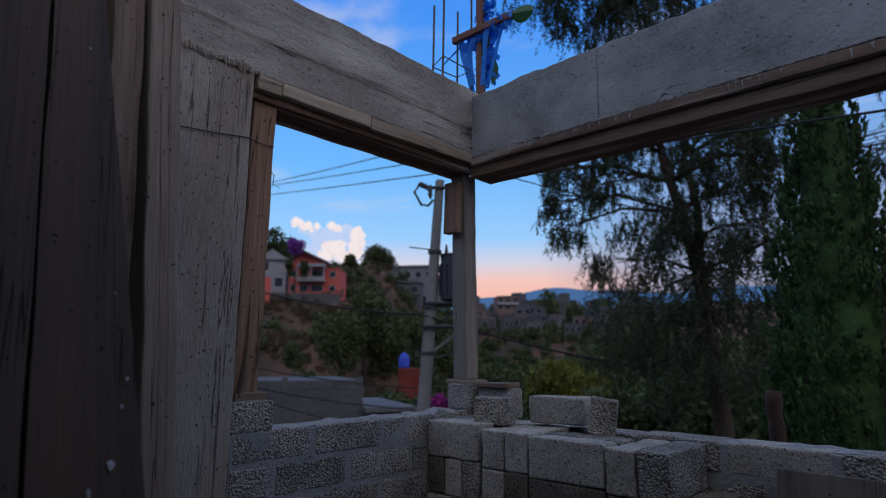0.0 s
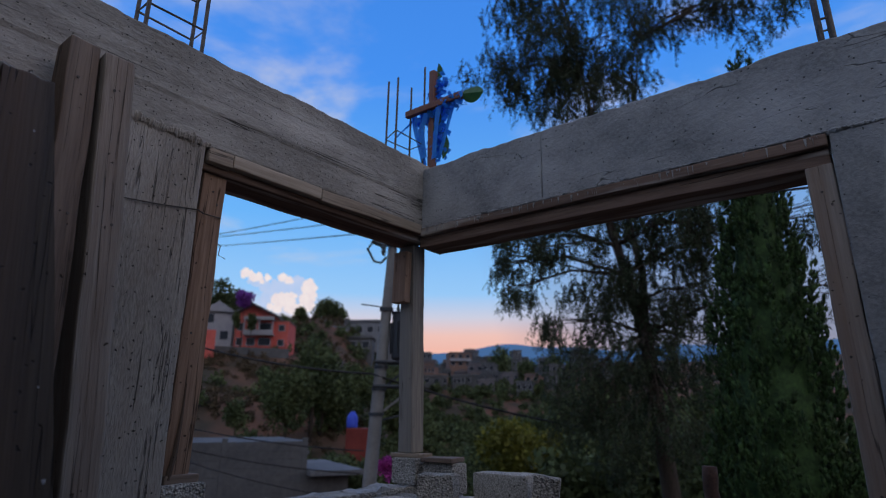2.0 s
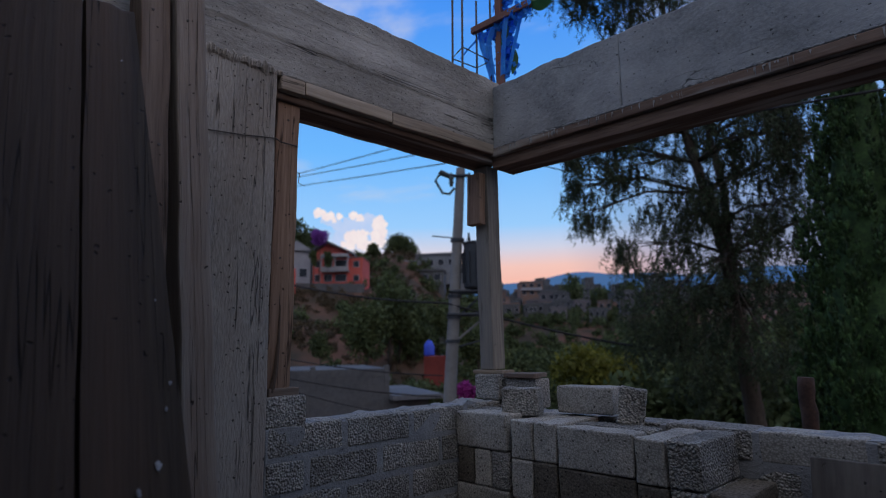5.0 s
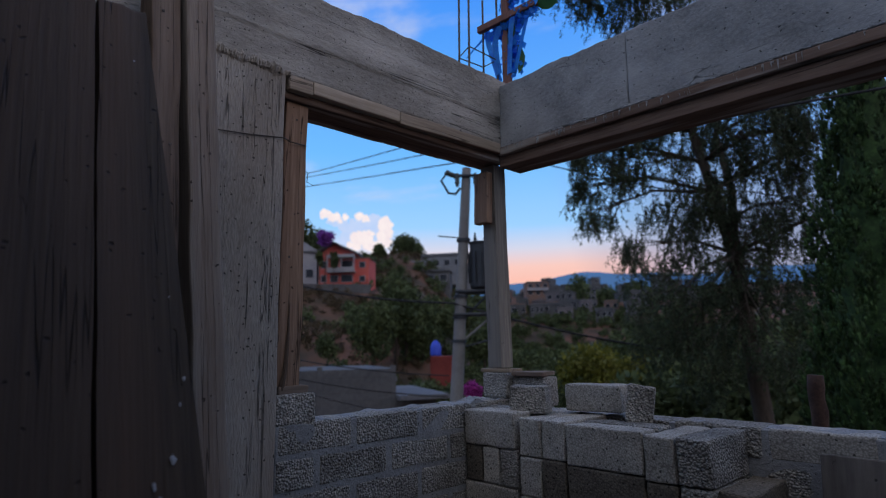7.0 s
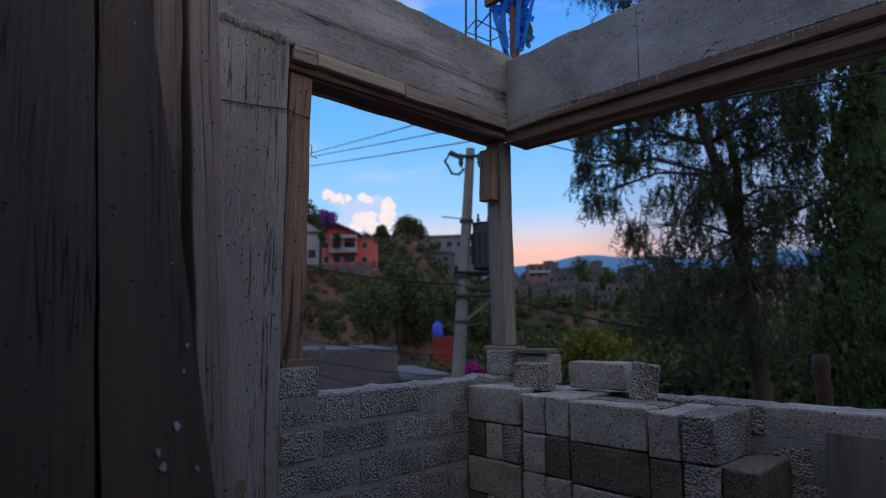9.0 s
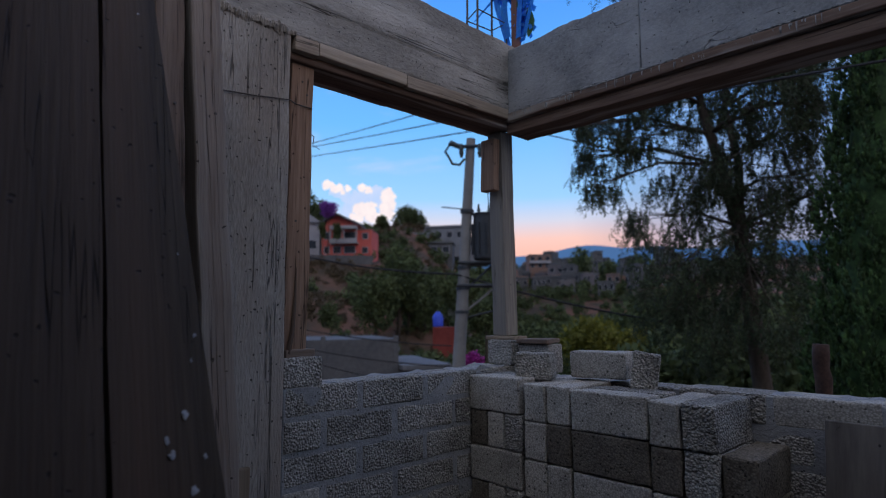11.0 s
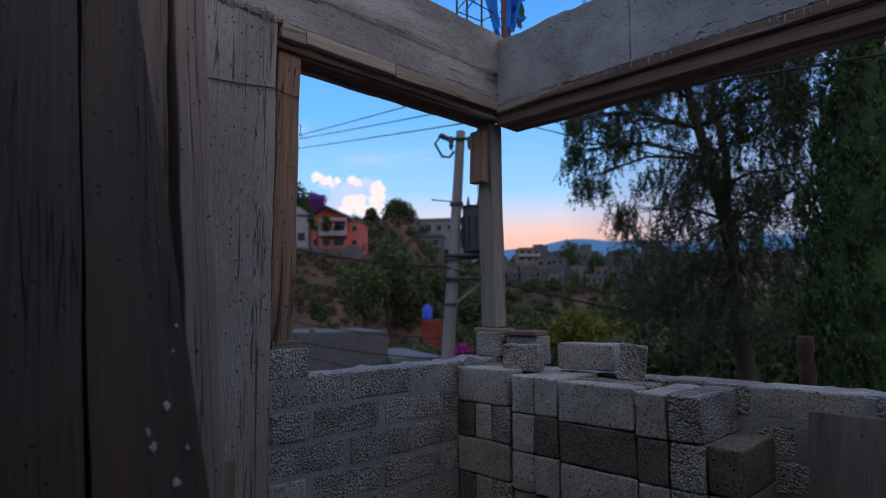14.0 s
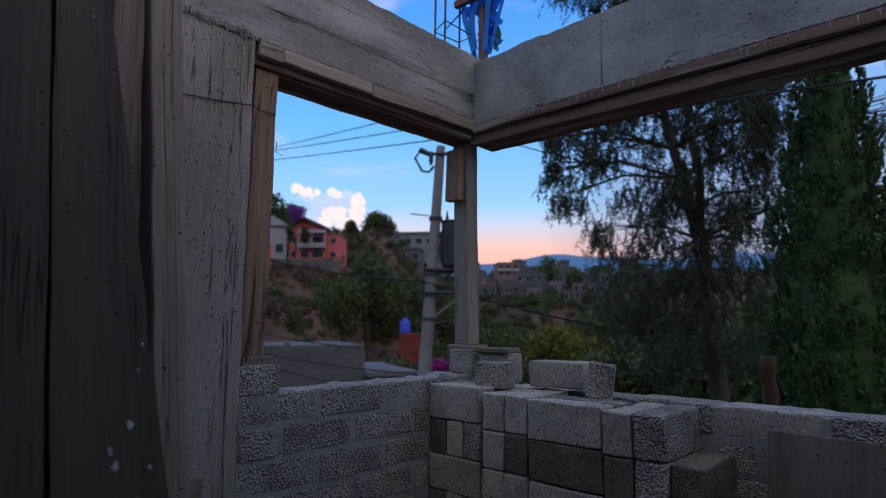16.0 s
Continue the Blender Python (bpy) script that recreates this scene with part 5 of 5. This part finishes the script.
def red_house():
    """Red house on the slope: a tall volume with two balconies under a falling roof, a lower wing beside it."""
    ho = thing("house", "two-storey red-orange house with white balconies and a sloping roof", "house", "hill houses", m=facing_pose(-57.25, 83, 9.9, -14))
    part("wall", block(-2.7, 2.4, -2.5, 3.0, -3.0, 4.7, (2, 2, 2), 0.03), M_WALL_RED, ho)
    bm = bmesh.new()
    ring = [(-0.6, 6.1), (2.9, 4.45), (2.9, 4.7), (-0.6, 6.35), (-3.0, 5.0), (-3.0, 4.75)]
    lo = [[bm.verts.new((x, y, z)) for x, z in ring] for y in (-3.3, 3.2)]
    for k in range(6):
        j = (k + 1) % 6
        bm.faces.new((lo[0][k], lo[0][j], lo[1][j], lo[1][k]))
    for r in (lo[0], lo[1][::-1]):
        bm.faces.new((r[0], r[1], r[2], r[3]))
        bm.faces.new((r[0], r[3], r[4], r[5]))
    part("roof", bm, M_ROOF, ho, "dark sloping roof")
    bm = bmesh.new()
    tri = [[bm.verts.new((x, y, z)) for x, z in ((-2.7, 4.7), (2.4, 4.7), (-0.6, 6.05))] for y in (-2.5, 3.0)]
    bm.faces.new(tri[0])
    bm.faces.new(tri[1][::-1])
    for k in range(3):
        j = (k + 1) % 3
        bm.faces.new((tri[0][k], tri[0][j], tri[1][j], tri[1][k]))
    part("gable", bm, M_WALL_RED, ho)
    wing = part("side_wing", block(2.4, 4.3, -2.2, 3.0, -3.0, 3.95, (2, 2, 2), 0.03), M_WALL_RED, ho)
    part("parapet", block(2.35, 4.4, -2.3, 3.1, 3.95, 4.1, (1, 1, 1), 0.02), M_WALL_PINK, wing)
    for z in (0.7, 2.7):
        window_part(ho, 3.4, z, 0.7, 0.75, -2.2)
        window_part(ho, 1.3, z, 1.5, 0.9, -2.5)
        window_part(ho, -0.5, z, 1.0, 0.9, -2.5)
        window_part(ho, -2.0, z, 0.7, 0.9, -2.5)
    for z, h in ((2.05, 0.55), (4.1, 0.3)):
        bal = part("balcony", block(-1.3, 2.6, -3.7, -2.5, z - 0.14, z, (1, 1, 1), 0.02), M_WALL_WHITE, ho)
        part("parapet", block(-1.3, 2.6, -3.7, -3.6, z, z + h, (1, 1, 1), 0.02), M_WALL_WHITE, bal)
    for x in (-1.2, 0.7, 2.5):
        part("pillar", block(x - 0.07, x + 0.07, -3.68, -3.54, 2.05, 4.0, (1, 1, 1), 0.01), M_WALL_WHITE, ho)
    wh = house("white rendered house with a pitched roof beside the red one", facing_pose(-61.0, 84, 10.4, -4), 3.9, 5.0, 2, M_WALL_WHITE, M_ROOF, 2, False, 2.2, 0.2, 5)
    bm = bmesh.new()
    tri = [[bm.verts.new((x, y, z)) for x, z in ((-2.2, 4.6), (2.2, 4.6), (0.0, 6.0))] for y in (-2.8, 2.8)]
    bm.faces.new(tri[0])
    bm.faces.new(tri[1][::-1])
    for k in range(3):
        j = (k + 1) % 3
        bm.faces.new((tri[0][k], tri[0][j], tri[1][j], tri[1][k]))
    part("gable_roof", bm, M_WALL_WHITE, wh)
    wall = facing_pose(-57.8, 78, None, 3)
    tagged(part("retaining_wall", block(-6.2, 4.6, -0.2, 0.2, -2.5, 1.0, (4, 1, 2), 0.03), M_WALL_GREY, None, m=wall), "grey retaining wall below the red house", "wall")
    tagged(part("red_shed", block(-1.0, 1.0, -1.0, 1.0, -1.0, 2.6, (2, 2, 2), 0.03), M_WALL_RED, None, m=facing_pose(-61.9, 76, 9.0)), "small red rendered shed on the hillside", "shed")


red_house()
house("long grey block house on the ridge", facing_pose(-47.0, 116, 16.6, -10), 8.5, 6, 1, M_WALL_PALE, M_ROOF, 4, False, 2.9, 0.3, 7)
house("bluish house below the ridge", facing_pose(-50.2, 108, 14.4, 6), 4.6, 5, 1, M_WALL_PALE, M_ROOF, 2, False, 2.6, 0.2, 8)
house("grey house below the ridge", facing_pose(-47.6, 104, 12.2, -6), 4.5, 5, 1, M_WALL_GREY, M_ROOF, 2, False, 2.6, 0.2, 9)
house("small grey house on the ridge", facing_pose(-44.0, 120, 15.4, 8), 5.0, 5, 1, M_WALL_PALE, M_ROOF, 2, False, 2.6, 0.2, 10)
hr = random.Random(90)
palette = ((M_WALL_GREY, "unfinished grey block house"), (M_WALL_PINK, "terracotta rendered house"), (M_WALL_MAUVE, "faded mauve flat-roofed house"), (M_WALL_GREY, "grey flat-roofed house"))
for i in range(80):
    b = hr.uniform(-41.5, -24.0)
    d = hr.uniform(145, 240)
    wall, lab = palette[hr.choice((0, 0, 1, 2, 3, 3))]
    hp = at(b, d)
    house(lab + " on the far hillside", facing_pose(b, d, terrain(hp.x, hp.y) + 0.3, hr.uniform(-25, 25)), hr.uniform(2.6, 5.2), 5, hr.choice((1, 1, 1, 2)), wall, M_ROOF, hr.choice((2, 3)), False, 2.5, 0.3, i)
house("tall terracotta house on the far ridge", facing_pose(-37.9, 195, 17.2, 10), 7.5, 7, 2, M_WALL_PINK, M_ROOF, 3, True, 2.4, 0.3, 99)


# ---- neighbour's roofs down the slope ----
def neighbour():
    m = facing_pose(-56.8, 16.8, -3.2, 8)
    nb = thing("neighbour_house", "low unfinished house of grey concrete blocks with a flat slab", "house", m=m)
    part("wall", block(-2.2, 1.42, -0.07, 4.2, 0.0, 3.86, (6, 6, 6), 0.01, 0.004), M_WALL_GREY, nb)
    for x in (-2.2, -0.75, 1.35):
        part("column", block(x - 0.07, x + 0.07, -0.1, 0.0, 0.0, 3.95, (1, 1, 6), 0.006), M_WALL_GREY, nb)
    for k in range(14):
        part("course", block(-2.2, 1.42, -0.082, -0.06, 0.95 + k * 0.205, 1.145 + k * 0.205, (2, 1, 1), 0.004), M_WALL_GREY, nb)
    part("slab", block(1.42, 2.9, -0.6, 3.8, 2.98, 3.12, (4, 4, 1), 0.01, 0.006), M_ROOF, nb)
    part("side_wall", block(1.42, 2.6, -0.1, 3.6, 0.0, 2.98, (3, 3, 3), 0.01), M_WALL_GREY, nb)
    part("roof", block(-2.3, 1.5, 0.05, 4.3, 3.5, 3.62, (3, 3, 1), 0.01), M_ROOF, nb)


neighbour()
tank = tube([(0, 0, 0), (0, 0, 0.06), (0, 0, 0.34), (0, 0, 0.46), (0, 0, 0.53), (0, 0, 0.57)], [0.19, 0.20, 0.20, 0.16, 0.09, 0.08], 16)
tagged(part("water_tank", tank, M_TANK, None, m=facing_pose(-48.05, 22, 0.93), smooth=True), "bright blue plastic water tank on the red shed", "tank")
tagged(part("red_shed", block(-0.45, 0.45, -0.6, 0.6, 0, 4.02, (2, 2, 2), 0.02, 0.006), M_SHED, None, m=facing_pose(-47.4, 22, -3.1)), "small red shed down the slope", "shed")
for i, b in enumerate((-51.2, -49.4)):
    tagged(part("roof_sheet", block(-0.9, 0.9, -0.7, 0.7, 0, 0.05, (8, 1, 1), 0.01, 0.01), M_ROOF, None, m=facing_pose(b, 19 + i * 6, -0.28 - 0.25 * i, 20)), "pale corrugated roof sheet down the slope", "roof sheet")
    tagged(part("sheet_stack_wall", block(-0.8, 0.8, -0.55, 0.55, 0, 2.85, (1, 1, 1), 0.02), M_WALL_GREY, None, m=facing_pose(b, 19 + i * 6, -3.15 - 0.25 * i, 20)), "grey block outhouse down the slope", "outhouse")


# ---- utility pole, transformer and cables ----
def utility_pole():
    D = 11.0
    up = thing("utility_pole", "leaning concrete utility pole with a grey transformer", "utility pole")
    foot, top = at(-47.3, D), at(-44.55, D)
    foot.z, top.z = terrain(foot.x, foot.y) - 0.3, 1.2 + D * math.tan(radians(17.9))
    part("pole", tube([foot.lerp(top, t / 8) for t in range(9)], [0.15 - 0.062 * t / 8 for t in range(9)], 14), M_POLE, up, smooth=True)

    def along(z):
        return foot.lerp(top, (z - foot.z) / (top.z - foot.z))
    right = Vector((math.cos(radians(45)), math.sin(radians(45)), 0))
    back = Vector((-math.sin(radians(45)), math.cos(radians(45)), 0))
    tz = 1.2 + D * math.tan(radians(5.9))
    c = along(tz + 0.45) + right * 0.36
    c.z = tz
    body = part("transformer", tube([c, c + Vector((0, 0, 0.03)), c + Vector((0, 0, 0.84)), c + Vector((0, 0, 0.90))], [0.19, 0.21, 0.21, 0.23], 20), M_TRAFO, up, "grey oil transformer", smooth=False)
    for k in range(10):
        a = 2 * math.pi * k / 10
        o = c + Vector((math.cos(a), math.sin(a), 0)) * 0.225
        part("cooling_fin", rbox(0.05, 0.012, 0.6, (1, 1, 1), 0.003), M_TRAFO, body, m=pose(o.x, o.y, o.z + 0.4, 0, 0, math.degrees(a)))
    for k in (-1, 1):
        o = c + right * 0.1 * k + Vector((0, 0, 0.9))
        part("bushing", tube([o, o + Vector((0, 0, 0.05)), o + Vector((0, 0, 0.06)), o + Vector((0, 0, 0.12)), o + Vector((0, 0, 0.2))], [0.04, 0.025, 0.04, 0.022, 0.015], 10), M_PORCELAIN, body)
    for z in (tz - 0.06, tz - 0.5):
        a = along(z)
        part("crossarm", tube([a - right * 0.12 - back * 0.12, a + right * 0.75 - back * 0.12], 0.035, 6), M_TRAFO, up)
        part("crossarm", tube([a - right * 0.12 + back * 0.12, a + right * 0.75 + back * 0.12], 0.035, 6), M_TRAFO, up)
    part("brace", tube([along(tz - 0.62), along(tz - 0.1) + right * 0.55], 0.025, 6), M_TRAFO, up)
    part("brace", tube([along(tz - 1.05), along(tz - 0.55) + right * 0.6], 0.025, 6), M_POLE, up)
    part("brace", tube([along(tz - 1.1) + right * 0.12, along(tz - 0.98) + right * 0.6], 0.02, 6), M_TRAFO, up)
    for z in (tz - 0.15, tz + 0.95, tz - 1.0, tz - 0.55):
        a = along(z)
        part("band", tube([a - Vector((0, 0, 0.03)), a + Vector((0, 0, 0.03))], 0.135, 14), M_TRAFO, up)
    # cut-outs and insulators near the top
    a = along(top.z - 0.18)
    arm = part("top_arm", tube([a - right * 0.2 - back * 0.1, a + right * 0.2 - back * 0.1], 0.035, 6), M_TRAFO, up)
    for dx in (-0.18, 0.18):
        o = a + right * dx - back * 0.1
        part("insulator", tube([o + Vector((0, 0, -0.22)), o + Vector((0, 0, -0.16)), o + Vector((0, 0, -0.15)), o + Vector((0, 0, -0.08)), o + Vector((0, 0, -0.07)), o + Vector((0, 0, 0.05))],
                               [0.03, 0.035, 0.055, 0.035, 0.055, 0.025], 9), M_PORCELAIN, arm)
    ring = [a - right * 0.14 + Vector((0, 0, 0.04)), a - right * 0.40 + Vector((0, 0, 0.08)), a - right * 0.50 - Vector((0, 0, 0.06)), a - right * 0.36 - Vector((0, 0, 0.32)), a - right * 0.22 - Vector((0, 0, 0.34)), a - right * 0.12 - Vector((0, 0, 0.22))]
    part("bracket_ring", tube(ring, 0.026, 7), M_PORCELAIN, up, "dark green bracket ring")
    part("fuse_holder", tube([ring[1], ring[1] + Vector((0, 0, 0.03)), a - right * 0.2 + Vector((0, 0, 0.02))], [0.05, 0.06, 0.05], 8), M_PORCELAIN, up)
    part("drop_wire", tube([a + right * 0.2, a + right * 0.32 - Vector((0, 0, 0.5)), c + right * 0.1 + Vector((0, 0, 1.1))], 0.012, 5), M_CABLE, up)
    part("pin", tube([along(tz + 1.0) - right * 0.02, along(tz + 1.0) - right * 0.5 + Vector((0, 0, 0.05))], 0.012, 5), M_CABLE, up)


utility_pole()


def cable(label, p, q, r, drop=0.0, over=0.0):
    p, q = Vector(p), Vector(q)
    d = q - p
    pts = sag(p - d * over, q + d * over, drop, 16)
    tagged(part("cable", tube(pts, r, 5), M_CABLE, smooth=True), label, "cable", "overhead cables")


cable("black overhead power cable", at(-61.3, 24, 17.25), at(-53.0, 16.5, 19.8), 0.016, 0.1, 1.0)
cable("black overhead power cable", at(-61.3, 24, 16.95), at(-51.2, 15.5, 19.2), 0.016, 0.1, 1.0)
cable("black overhead power cable", at(-61.4, 24, 16.05), at(-48.0, 13.5, 18.5), 0.016, 0.1, 0.9)
cable("thick black cable across the valley view", at(-63.0, 13, 6.7), at(-46.3, 10.9, 4.5), 0.02, 0.1)
cable("thick black cable across the valley view", at(-46.3, 10.9, 4.5), at(-24.0, 12, -0.8), 0.02, 0.1)
cable("thin black service cable above the neighbour's roof", at(-64, 12, -1.9), at(-47.0, 11, -4.6), 0.012, 0.08)
cable("thin black service cable above the neighbour's roof", at(-64, 13, -0.2), at(-46.8, 11, -2.6), 0.012, 0.08)
cable("thin black service cable above the neighbour's roof", at(-62, 12, -3.4), at(-50.0, 10.5, -6.4), 0.010, 0.05)
cable("black cable through the tree crown", at(-42, 11, 20.4), at(-14, 12.2, 12.0), 0.012, 0.1)
cable("black cable through the tree crown", at(-42, 11, 19.5), at(-14, 12.2, 11.0), 0.012, 0.1)


# ---- evening clouds over the hill ----
def cloud(bear, el, parts, seed, mat=M_CLOUD, dist=3600):
    rng = random.Random(seed)
    bm = bmesh.new()
    for db, de, r in parts:
        c = at(bear + db, dist + rng.uniform(-40, 40), el + de)
        for _ in range(9):
            rr = dist * math.tan(radians(r * 1.35)) * rng.uniform(0.25, 0.7)
            o = c + Vector((rng.gauss(0, 1), rng.gauss(0, 1), rng.gauss(0, 0.6))) * dist * math.tan(radians(r * 1.35)) * 0.55
            bmesh.ops.create_icosphere(bm, subdivisions=3, radius=rr, matrix=Matrix.Translation(o))
    for v in bm.verts:
        v.co += noise.noise_vector(v.co * 0.03) * 9 + noise.noise_vector(v.co * 0.1) * 4
    tagged(part("backdrop_cloud", bm, mat, smooth=True), "evening cloud over the hill, its light and shade painted as glow", "cloud", kind="structure")


cloud(-57.9, 13.1, ((-1.2, 0.2, 0.36), (-0.4, 0.1, 0.42), (0.4, 0.0, 0.36), (1.0, -0.15, 0.2)), 1)
cloud(-55.4, 13.1, ((-0.1, 0, 0.32), (0.35, -0.15, 0.24)), 2)
cloud(-52.9, 11.6, ((0.0, 1.2, 0.40), (0.1, 0.5, 0.48), (-0.1, -0.3, 0.50), (-0.1, -1.1, 0.48)), 3)
cloud(-55.2, 11.0, ((-0.7, 0, 0.45), (0.1, 0.25, 0.55), (0.6, -0.3, 0.5), (-0.9, -0.7, 0.35), (0.2, -0.7, 0.55), (1.2, -0.8, 0.5)), 4)
cloud(-55.2, 11.6, ((-2.4, 0.9, 0.5), (-1.6, 0.3, 0.7), (-0.6, 0.8, 0.6), (0.6, 0.9, 0.6), (1.5, 0.2, 0.7), (0.2, -0.5, 0.8), (-1.4, -0.8, 0.7)), 5, M_CLOUD_BODY, 3750)
